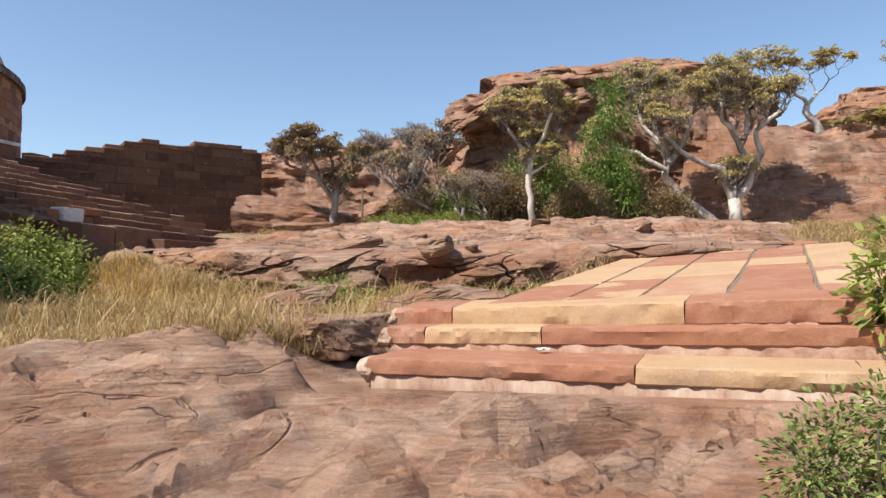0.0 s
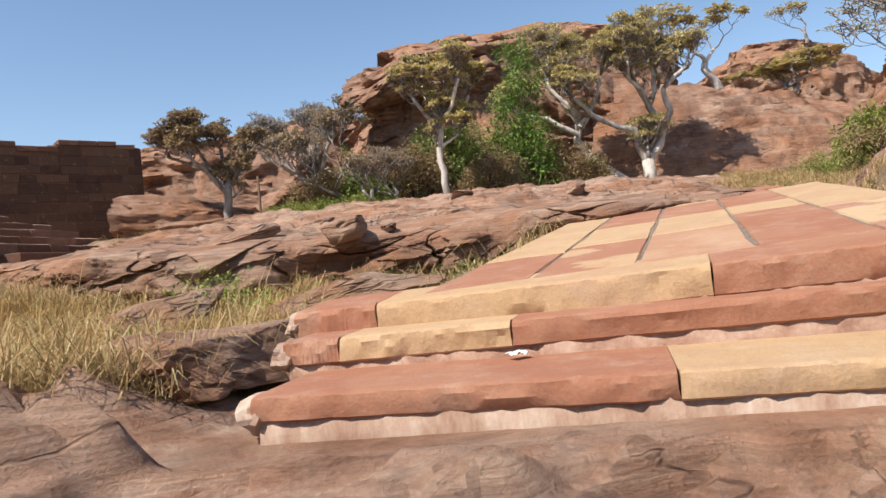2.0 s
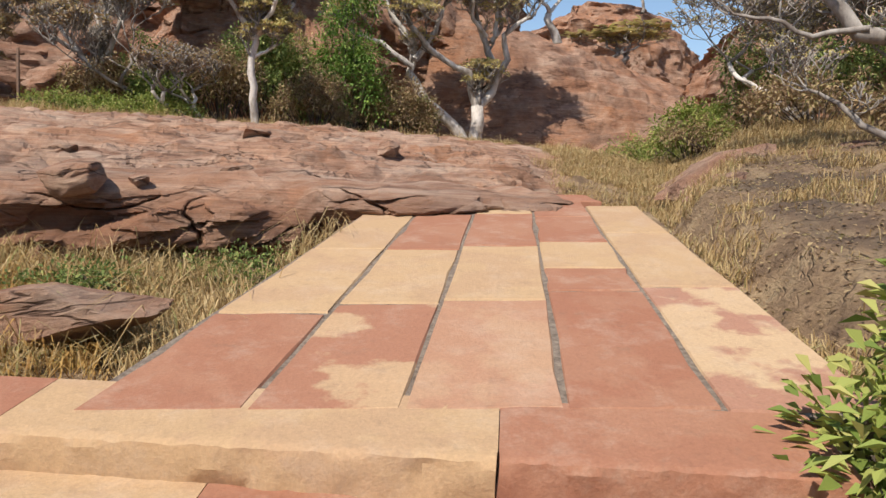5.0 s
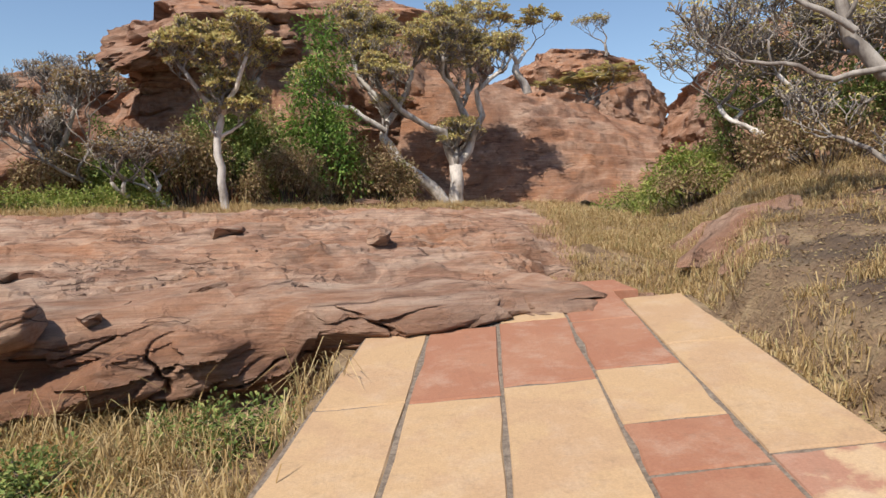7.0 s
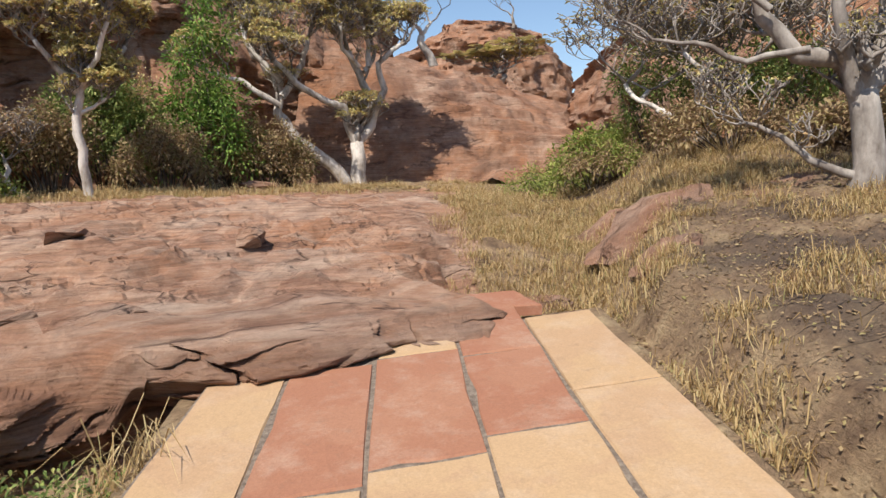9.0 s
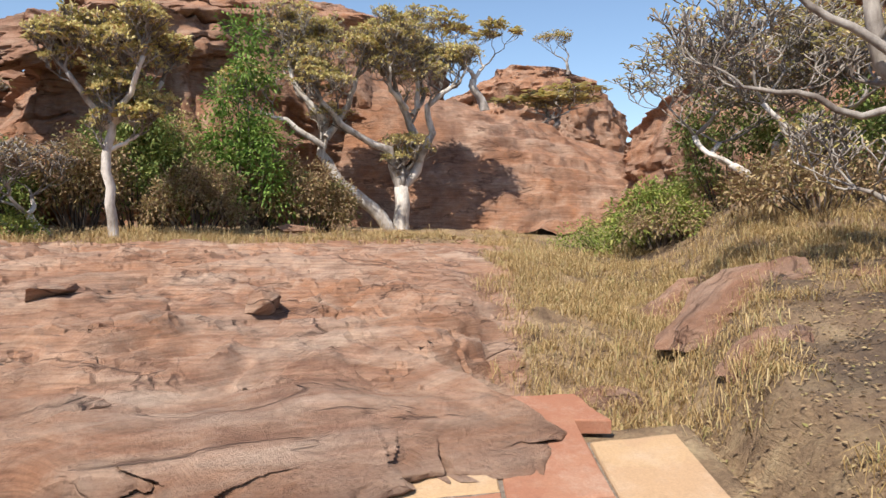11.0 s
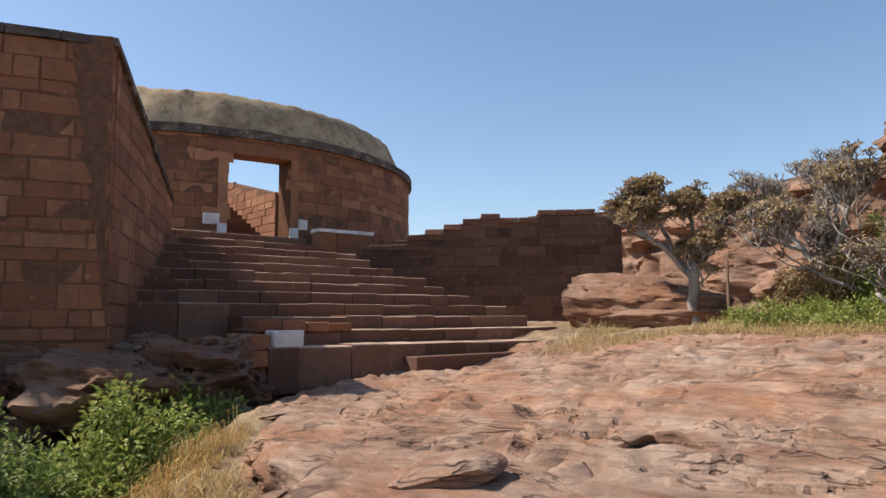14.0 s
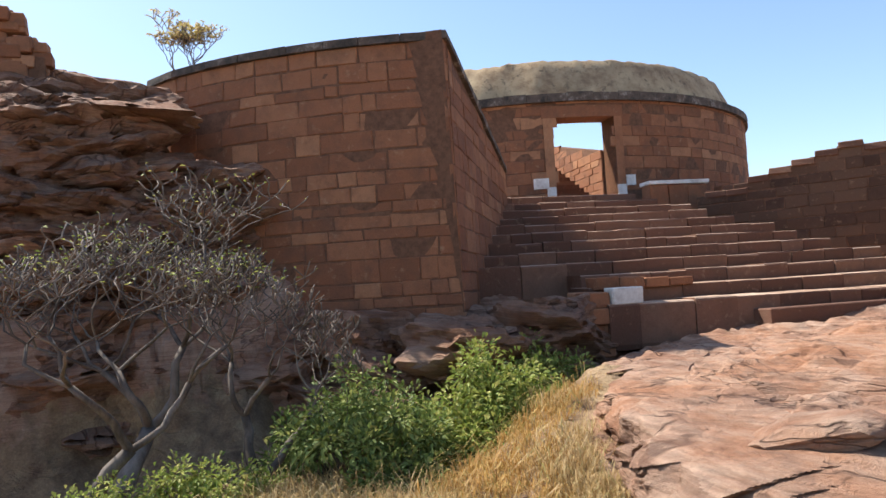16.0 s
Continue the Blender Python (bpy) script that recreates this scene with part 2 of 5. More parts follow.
grass_dry = make_leaf("dry_grass", [(0.0, (0.30, 0.19, 0.075)), (0.5, (0.47, 0.33, 0.15)), (0.85, (0.60, 0.45, 0.24)), (1.0, (0.31, 0.30, 0.11))])
grass_gold = make_leaf("golden_grass", [(0.0, (0.34, 0.18, 0.05)), (0.5, (0.50, 0.30, 0.09)), (0.85, (0.58, 0.40, 0.15)), (1.0, (0.26, 0.27, 0.08))])
M = Mat("rusty_metal", 0.7)
rust_mat = M.done(M.ramp(M.noise(18, 6, 0.7), [(0.35, (0.07, 0.045, 0.035)), (0.65, (0.18, 0.10, 0.06))]))
M = Mat("white_paper", 0.8)
paper_mat = M.done(M.ramp(M.noise(30, 4, 0.6), [(0.35, 0.7), (0.65, 0.85)]))


# ---- helpers for meshes ----
def hash3(ix, iy, iz):
    n = (ix * 374761393 + iy * 668265263 + iz * 2147483647 * 31) & 0xFFFFFFFF
    n = ((n ^ (n >> 13)) * 1274126177) & 0xFFFFFFFF
    return ((n ^ (n >> 16)) & 0xFFFF) / 65535.0


def vnoise(x, y, z=0.0):
    """Smooth value noise from -1 to 1 on arrays."""
    x, y, z = np.broadcast_arrays(np.asarray(x, float), np.asarray(y, float), np.asarray(z, float))
    fx, fy, fz = np.floor(x), np.floor(y), np.floor(z)
    tx, ty, tz = x - fx, y - fy, z - fz
    tx, ty, tz = (t * t * t * (t * (6 * t - 15) + 10) for t in (tx, ty, tz))
    ix, iy, iz = (f.astype(np.int64) for f in (fx, fy, fz))
    out = 0.0
    for a, wa in ((0, 1 - tx), (1, tx)):
        for b, wb in ((0, 1 - ty), (1, ty)):
            for c, wc in ((0, 1 - tz), (1, tz)):
                out = out + wa * wb * wc * hash3(ix + a, iy + b, iz + c)
    return out * 2 - 1


def fbm(x, y, z=0.0, octaves=5, gain=0.5):
    out, amp = 0.0, 1.0
    for o in range(octaves):
        out = out + amp * vnoise(x * 2 ** o + 13.7 * o, y * 2 ** o - 7.3 * o, z * 2 ** o + 3.1 * o)
        amp *= gain
    return out


def cells(x, y, jitter=0.85, salt=0):
    """Broken plates: for each place the edge distance and a random number of its cell."""
    ix, iy = np.floor(x).astype(np.int64), np.floor(y).astype(np.int64)
    d1, d2, who = np.full(x.shape, 9.0), np.full(x.shape, 9.0), np.zeros(x.shape)
    for a in (-1, 0, 1):
        for b in (-1, 0, 1):
            cx, cy = ix + a, iy + b
            px, py = cx + 0.5 + jitter * (hash3(cx, cy, 11 + salt) - 0.5), cy + 0.5 + jitter * (hash3(cx, cy, 29 + salt) - 0.5)
            d = np.hypot(x - px, y - py)
            r = hash3(cx, cy, 53 + salt)
            near = d < d1
            d2 = np.where(near, d1, np.minimum(d2, d))
            who = np.where(near, r, who)
            d1 = np.where(near, d, d1)
    return d2 - d1, who


def smooth(a, b, v):
    t = np.clip((v - a) / (b - a), 0, 1)
    return t * t * (3 - 2 * t)


def mesh_of(name, verts, faces, material=None, shade=False):
    me = bpy.data.meshes.new(name)
    me.from_pydata([tuple(v) for v in verts], [], [tuple(f) for f in faces])
    if material:
        me.materials.append(material)
    if shade:
        me.shade_smooth()
    return me


def part(name, me, parent=None, label="", material=None):
    """Links a mesh (or a bmesh) as one object, under a thing or part where given."""
    if isinstance(me, bmesh.types.BMesh):
        bm, me = me, bpy.data.meshes.new(name)
        bm.to_mesh(me)
        bm.free()
    if material:
        me.materials.append(material)
    ob = new(name, me)
    if parent is not None:
        ob.parent = parent
    return tagged(ob, label)


def grid_mesh(name, P, material, shade=True, skip=None):
    """A sheet from an array of rows x columns x 3."""
    r, c = P.shape[:2]
    i = np.arange(r * c).reshape(r, c)
    f = np.stack([i[:-1, :-1], i[:-1, 1:], i[1:, 1:], i[1:, :-1]], -1).reshape(-1, 4)
    me = bpy.data.meshes.new(name)
    me.vertices.add(r * c)
    me.vertices.foreach_set("co", P.reshape(-1).astype(np.float32))
    me.loops.add(f.size)
    me.loops.foreach_set("vertex_index", f.reshape(-1).astype(np.int32))
    me.polygons.add(len(f))
    me.polygons.foreach_set("loop_start", np.arange(0, f.size, 4, dtype=np.int32))
    me.update(calc_edges=True)
    me.materials.append(material)
    if shade:
        me.shade_smooth()
    return me


# ---- ground ----
PX, PY = np.array((0.944, -0.33)), np.array((0.46, 0.888))     # across and along the paved path
PO = np.array((0.145, 6.73))
PINV = np.linalg.inv(np.stack([PX, PY], 1))


def path_z(x, y):
    return 0.847 + 0.0841 * x + 0.0785 * y


def path_ws(x, y):
    dx, dy = x - PO[0], y - PO[1]
    return PINV[0, 0] * dx + PINV[0, 1] * dy, PINV[1, 0] * dx + PINV[1, 1] * dy


def path_p(w, s, up=0.0):
    x, y = PO + w * PX + s * PY
    return np.array((x, y, path_z(x, y) + up))


def seg_dist(x, y, ax, ay, bx, by):
    t = np.clip(((x - ax) * (bx - ax) + (y - ay) * (by - ay)) / ((bx - ax) ** 2 + (by - ay) ** 2), 0, 1)
    return np.hypot(x - ax - t * (bx - ax), y - ay - t * (by - ay))


LEDGE_X, LEDGE_Y = (-5.8, -4.8, -3.5, -1.0, 1.0, 2.6, 4.1, 5.0), (14.3, 12.8, 12.0, 11.5, 11.5, 11.15, 11.1, 10.9)


def ledge_inside(x, y):
    """How far a place lies behind the front of the great rock ledge, in metres."""
    front = np.interp(x, LEDGE_X, LEDGE_Y)
    right = (5.2 + 0.62 * (y - 10.6) - x) * 0.85
    left = x + 6.05 + 0.45 * (y - 13)
    return np.minimum(np.minimum(y - front, right), left)


def ground_parts(x, y):
    n1 = fbm(x * 0.5, y * 0.5, 0.0, 4)
    n2 = fbm(x * 1.6, y * 1.6, 5.0, 4)
    # slope that the walk begins on, then the grassy hollow
    z = np.where(y < 6.2, -0.1 + 0.165 * y, 0.923 + 0.055 * (y - 6.2))
    z = np.where(y < -2, -0.43 + 0.05 * (y + 2), z)
    out = np.exp(-(seg_dist(x, y, -4.2, 4.2, -0.9, 6.2) / 0.9) ** 2)
    z = z + 0.22 * out
    z = z - 0.5 * smooth(-3.2, -7.0, x) * smooth(9, 6, y)
    # right of the path the hill rises
    w, s = path_ws(x, y)
    right = smooth(0.0, 1.0, (w - 3.6) / (1.0 + 0.45 * np.clip(s - 5.5, 0, 14)))
    hill = path_z(x, y) + 0.02 + 0.13 * np.clip(w - 3.8, 0, 7) + 0.02 * np.clip(w - 10.8, 0, 60)
    hill = np.minimum(hill, 3.75 + 0.012 * (x + y))
    z = z * (1 - right) + hill * right
    # behind, up to the trees
    far = smooth(10.5, 14.5, y)
    side = smooth(-5.5, -2.0, x)
    back = (1 - side) * (2.15 + 0.03 * np.clip(y - 13, 0, 7) + 0.2 * np.clip(y - 20, 0, 4)) + side * (2.15 + 0.16 * np.clip(y - 13, 0, 5) + 0.055 * np.clip(y - 18, 0, 6)) + 0.03 * np.clip(y - 24, 0, 60)
    z = np.where(right > 0.999, np.maximum(z, back * far), z * (1 - far * (1 - right)) + back * far * (1 - right))
    # ledge
    d = ledge_inside(x, y) + 0.10 * n1
    up = 0.66 * smooth(0.25, 1.1, d) + 0.34 * smooth(0.8, 3.2, d)
    top = 2.24 + np.clip(y - 12, 0, 5.5) * (0.035 + 0.10 * side) + 0.02 * np.clip(y - 17.5, 0, 6) + 0.03 * np.clip(x, -4, 3) + 0.08 * n1
    rocky = smooth(-0.3, 0.3, d) * smooth(24.5, 20.5, y - 0.25 * n1 * 4)
    z = np.where(d > -0.2, np.maximum(z, z * (1 - up) + top * up), z)
    # the hollow left of the ledge and the rock under the fort
    z = z - 1.3 * smooth(-5.9, -6.9, x + 0.45 * (y - 13)) * smooth(22, 15, y) * smooth(9.5, 12.5, y)
    fd = (-(x + 9.7) * 0.86 - (y - 13.7) * -0.10) + 0.45 * n1
    fort = smooth(0.0, 1.7, fd + 0.9 * smooth(11, 8, y))
    rise = 3.4 + 4.6 * smooth(0.9, 4.2, fd) * smooth(12.5, 9.5, y) + 0.6 * smooth(4, 9, fd)
    z = z * (1 - fort) + rise * fort
    return z, d, rocky, n1, n2, w, s, out, fort


# long broken edges in the bare slope: from, to, height, and how far the raised bed runs back
STEPS_IN_ROCK = [(-1.5, 4.6, -0.45, 5.86, 0.12, 0.9), (0.2, 4.2, 2.1, 5.25, 0.17, 1.4), (-4.6, 4.6, -1.0, 6.1, 0.16, 0.7), (-3.6, 4.3, -1.2, 5.3, 0.12, 0.6), (-0.6, 3.75, 0.9, 4.75, 0.10, 0.8), (-3.0, 3.4, -1.2, 4.5, 0.10, 0.8), (1.4, 3.3, 3.2, 4.3, 0.12, 0.9)]


def ground_z(x, y, detail=True):
    z, d, rocky, n1, n2, w, s, out, fort = ground_parts(x, y)
    on_path = smooth(0.0, 0.3, w) * smooth(4.25, 3.85, w) * smooth(-1.8, -1.0, s) * smooth(6.4, 5.9, s)
    steps = smooth(-1.5, -0.4, w) * smooth(4.4, 3.9, w) * smooth(-1.8, -1.55, s) * smooth(0.1, -0.1, s)
    front = smooth(6.2, 5.2, y) * smooth(5.0, 3.5, x) * smooth(-7, -4.5, x)
    rock = np.clip(np.maximum(np.maximum(rocky, fort), np.maximum(front, out * smooth(7.2, 6.2, y))), 0, 1)
    if detail:
        # bedding: broken terraces that follow tilted layers, plates with open cracks
        near = smooth(16.0, 9.0, y)
        q = z + 0.07 * x + 0.12 * y + 0.30 * n1 + 0.10 * fbm(x * 1.1, y * 1.1, 40.0, 3)
        for step, sharp, amount, salt in ((0.33, 0.80, 0.75, 3.0), (0.125, 0.72, 0.8, 9.0)):
            k = np.floor(q / step)
            t = q / step - k
            terr = (k + smooth(sharp, 0.985, t)) * step - q + 0.4 * step
            patch = smooth(-0.35, 0.25, fbm(x * 0.5 + step * 50, y * 0.5, salt, 3))
            z = z + rock * amount * terr * patch * (0.35 + 0.65 * near) * (1 - 0.5 * smooth(6.4, 5.6, y))
        calm = 1 - 0.65 * smooth(6.4, 5.6, y)
        a, r = x * 0.83 + y * 0.55, -x * 0.55 + y * 0.83
        wx, wy = 0.45 * fbm(x * 0.9, y * 0.9, 20.0, 3), 0.45 * fbm(x * 0.9, y * 0.9, 30.0, 3)
        gap, who = cells(a * 0.5 + wx, r * 1.05 + wy)
        broken = smooth(-0.2, 0.35, fbm(x * 0.3, y * 0.3, 12.0, 2) + 0.25 * near)
        z = z + rock * calm * broken * (0.16 * (who - 0.5) - 0.10 * smooth(0.05, 0.0, gap)) * (0.4 + 0.6 * near)
        line = np.abs(fbm(a * 0.55 + 5, r * 1.7, 61.0, 4, 0.55))
        z = z - rock * calm * 0.20 * smooth(0.045, 0.0, line) * (0.35 + 0.65 * near)
        line2 = np.abs(fbm(x * 0.42 - 0.2 * y, y * 1.1 - 0.45 * x, 71.0, 4, 0.5))
        z = z - rock * calm * 0.22 * smooth(0.05, 0.0, line2) * near * smooth(-0.3, 0.1, fbm(x * 0.6, y * 0.6, 81.0, 2))
        for ax, ay, bx, by, high, wide in STEPS_IN_ROCK:
            wob = 0.10 * fbm(x * 1.3, y * 1.3, ax * 3, 3)
            ln = math.hypot(bx - ax, by - ay)
            al = ((x - ax) * (bx - ax) + (y - ay) * (by - ay)) / ln
            ac = (-(x - ax) * (by - ay) + (y - ay) * (bx - ax)) / ln + wob
            fade = smooth(-0.1, 0.5, al) * smooth(ln + 0.1, ln - 0.5, al)
            z = z + fade * high * (smooth(-0.10, 0.04, ac) * smooth(wide, 0.2, ac) - 0.5 * smooth(-0.24, -0.09, ac) * smooth(0.0, -0.08, ac))
        lump = 1 - 2 * np.abs(fbm(a * 0.8, r * 1.5, 17.0, 5, 0.5))
        z = z + rock * (0.085 * lump * (0.5 + 0.5 * near) + 0.03 * n2 + 0.022 * fbm(x * 4, y * 4, 1.0, 4, 0.6))
        z = z + 0.06 * (1 - rock) * fbm(x * 3, y * 3, 2.0, 3)
    low = path_z(x, y) - 0.14
    z = z * (1 - on_path) + low * on_path
    z = np.where(steps > 0, z * (1 - steps) + np.minimum(z, 0.80 + 0.03 * (x + 0.5)) * steps, z)
    soil = np.clip(1 - rock, 0, 1)
    burnt = smooth(4.2, 5.2, w) * smooth(26, 20, y)
    return z, soil, burnt


def gz(x, y):
    return float(ground_z(np.array([float(x)]), np.array([float(y)]))[0][0])


def axis(lo, hi, step, out):
    inner = np.arange(lo, hi, step)
    grow = np.cumsum(np.minimum(step * 1.035 ** np.arange(1, 75), 0.14))
    grow = np.r_[grow, grow[-1] + np.cumsum(0.14 * 1.14 ** np.arange(1, 60))]
    grow = grow[grow < out]
    return np.concatenate([lo - grow[::-1], inner, hi + grow])


def build_ground():
    xs = axis(-6.6, 6.4, 0.045, 900)
    ys = axis(2.4, 16.5, 0.045, 900)
    X, Y = np.meshgrid(xs, ys)
    Z, soil, burnt = ground_z(X, Y)
    me = grid_mesh("ground", np.stack([X, Y, Z], -1), ground_mat)
    me.set_sharp_from_angle(angle=radians(32))
    for key, a in (("soil", soil), ("burnt", burnt)):
        at = me.attributes.new(key, "FLOAT", "POINT")
        at.data.foreach_set("value", a.reshape(-1).astype(np.float32))
    tagged(new("ground", me), "bare red sandstone hillside with patches of dry soil", "ground", kind="structure")


build_ground()


# ---- cliffs and boulders ----
def cliff(name, base, tops, backs, label, seed, overhang=0.0, cols=220, rows=110, rough=0.55):
    """A weathered rock mass lofted over a base line: tops and backs are heights and depths along it."""
    base = np.array(base, float)
    seglen = np.r_[0, np.cumsum(np.hypot(*np.diff(base, axis=0).T))]
    u = np.linspace(0, 1, cols)
    bx, by = np.interp(u * seglen[-1], seglen, base[:, 0]), np.interp(u * seglen[-1], seglen, base[:, 1])
    kern = np.hanning(21) / np.hanning(21).sum()
    sm = lambda a: np.convolve(np.pad(a, 10, mode="edge"), kern, "valid")
    bx, by = sm(bx), sm(by)
    tu = seglen / seglen[-1] if len(tops) == len(base) else np.linspace(0, 1, len(tops))
    top, back = sm(np.interp(u, tu, tops)), sm(np.interp(u, tu, backs))
    nx, ny = np.gradient(by), -np.gradient(bx)
    ln = np.hypot(nx, ny)
    nx, ny = nx / ln, ny / ln
    v = np.linspace(0, 1, rows)[:, None]
    face = np.clip(v / 0.62, 0, 1)
    over = np.clip((v - 0.62) / 0.38, 0, 1)
    h = (0.86 * face ** 0.9 + 0.14 * np.sin(over * math.pi / 2))
    g0 = ground_z(bx, by, False)[0]
    z = (g0 - 0.6) + h * (top - g0 + 0.6)
    depth = back * (0.30 * face ** 1.7 + 0.70 * over ** 1.1)
    X, Y = bx - nx * depth, by - ny * depth
    n = fbm(X * 0.28 + seed, Y * 0.28, z * 0.35, 5)
    beds = fbm(X * 0.22 + seed, Y * 0.22, z * 0.95 + 0.9 * n, 5, 0.6)
    lip = smooth(0.80, 0.90, h) * (1 - smooth(0.0, 0.25, over))
    push = rough * (0.55 * n + 0.6 * beds) + overhang * lip
    q = z / 0.8 + 1.1 * n + 0.5 * vnoise(X * 0.15, Y * 0.15, seed)
    notch = np.abs(q - np.floor(q) - 0.5) * 2
    push = push - rough * 0.55 * smooth(0.86, 1.0, notch) * smooth(-0.1, 0.5, fbm(X * 0.2, Y * 0.2, z * 0.3 + seed, 3)) * (smooth(0.3, 0.7, h) + 1.3 * smooth(0.72, 0.85, h))
    vert = fbm(u * cols * 0.11 + seed, z * 0.18, 4.0, 4)
    push = push + rough * 0.3 * vert - rough * 0.3 * smooth(0.35, 0.7, np.abs(fbm(u * cols * 0.06, z * 0.4 + 0.5 * n, seed, 3)))
    X, Y = X + nx * push, Y + ny * push
    z = z + over * rough * 0.35 * beds
    P = np.stack([X, Y, z], -1)
    last = P[-1:].copy()
    last[..., 0] -= nx * 1.5
    last[..., 1] -= ny * 1.5
    last[..., 2] = g0 - 1.0
    P = np.concatenate([P, last], 0)[:, ::-1]
    me = grid_mesh(name, P, cliff_mat)
    me.set_sharp_from_angle(angle=radians(42))
    ob = new(name, me)
    return tagged(ob, label, "cliff", kind="structure")


cliff("cliff_main", [(-0.5, 38), (0.3, 30.9), (1.0, 29.6), (3.0, 29.4), (6, 30.5), (10, 32), (14, 33.5), (17.6, 35), (19.5, 37), (20.5, 41)],
      [7.6, 8.3, 9.2, 11.1, 11.9, 12.8, 13.7, 13.7, 12.2, 9.5], [2.0, 2.4, 2.8, 3.5, 4.0, 4.5, 5.0, 5.0, 4.0, 4.0],
      "massive layered red sandstone cliff with an overhanging cap", 3.0, 0.75, 420, 230, 0.46)
cliff("cliff_far", [(25, 53), (28, 48), (33, 46.5), (39, 47), (44, 52)], [13.4, 15.2, 15.6, 15.2, 13.6], [3, 4, 4, 4, 3],
      "distant rounded sandstone outcrop beyond the saddle", 15.0, 0.3, 150, 80, 0.7)
cliff("cliff_right", [(28, 37), (23.0, 30.0), (21.2, 26), (20.2, 22), (19.6, 18), (20.6, 13), (24, 7)], [7.4, 8.8, 9.8, 10.4, 10.9, 11.0, 10.0], [4, 3, 3, 4, 5, 5, 5],
      "dark broken sandstone outcrop behind bare trees", 21.0, 0.6, 190, 90, 0.7)
cliff("cliff_back_left", [(-15, 37), (-8, 34.0), (-5, 32.8), (-2, 32.4), (2, 32), (5, 33)], [8.0, 8.4, 8.5, 8.6, 8.5, 8.2], [4, 3, 3, 3, 3, 3],
      "low banded sandstone terrace with a dark hollow", 27.0, 0.5, 130, 70, 0.6)


def apron():
    """The smooth shoulder of rock that runs down from the cliff to the saddle."""
    u, v = np.meshgrid(np.linspace(0, 1, 230), np.linspace(0, 1, 150))
    at = (0.0, 0.2, 0.45, 0.7, 1.0)
    foot = [np.interp(u, at, c) for c in ((10.5, 14.0, 19.0, 24.0, 31.0), (31.2, 30.0, 28.4, 27.6, 28.5), (3.2, 3.3, 3.9, 4.7, 5.0))]
    crest = [np.interp(u, at, c) for c in ((12.5, 17.2, 20.8, 25.0, 31.5), (34.5, 34.2, 33.6, 34.2, 35.5), (9.6, 9.3, 8.3, 7.5, 6.4))]
    X, Y = (foot[k] + (crest[k] - foot[k]) * v for k in (0, 1))
    X = X + 0.25 * fbm(X * 0.4, Y * 0.4, 3.0, 3)
    n = fbm(X * 0.35, Y * 0.35, 7.0, 5)
    h = foot[2] - 0.5 + (crest[2] - foot[2] + 0.5) * (0.35 * v + 0.65 * np.sin(v * math.pi / 2) ** 1.1)
    q = h + 0.5 * n + 0.05 * X
    k = np.floor(q / 0.62)
    terr = (k + smooth(0.55, 0.98, q / 0.62 - k)) * 0.62 - q + 0.25
    Z = h + 0.30 * n * smooth(0, 0.2, v) + 0.8 * terr * smooth(-0.2, 0.3, fbm(X * 0.25, Y * 0.25, 17.0, 3)) + 0.06 * fbm(X * 1.6, Y * 1.6, 27.0, 4)
    P = np.stack([X, Y, Z], -1)
    back = P[-1:].copy()
    back[..., 1] += 3.0
    back[..., 2] -= 3.0
    me = grid_mesh("cliff_apron", np.concatenate([P, back], 0), cliff_mat)
    me.set_sharp_from_angle(angle=radians(40))
    tagged(new("cliff_apron", me), "smooth sloping sandstone apron below the cliff", "cliff", kind="structure")


apron()


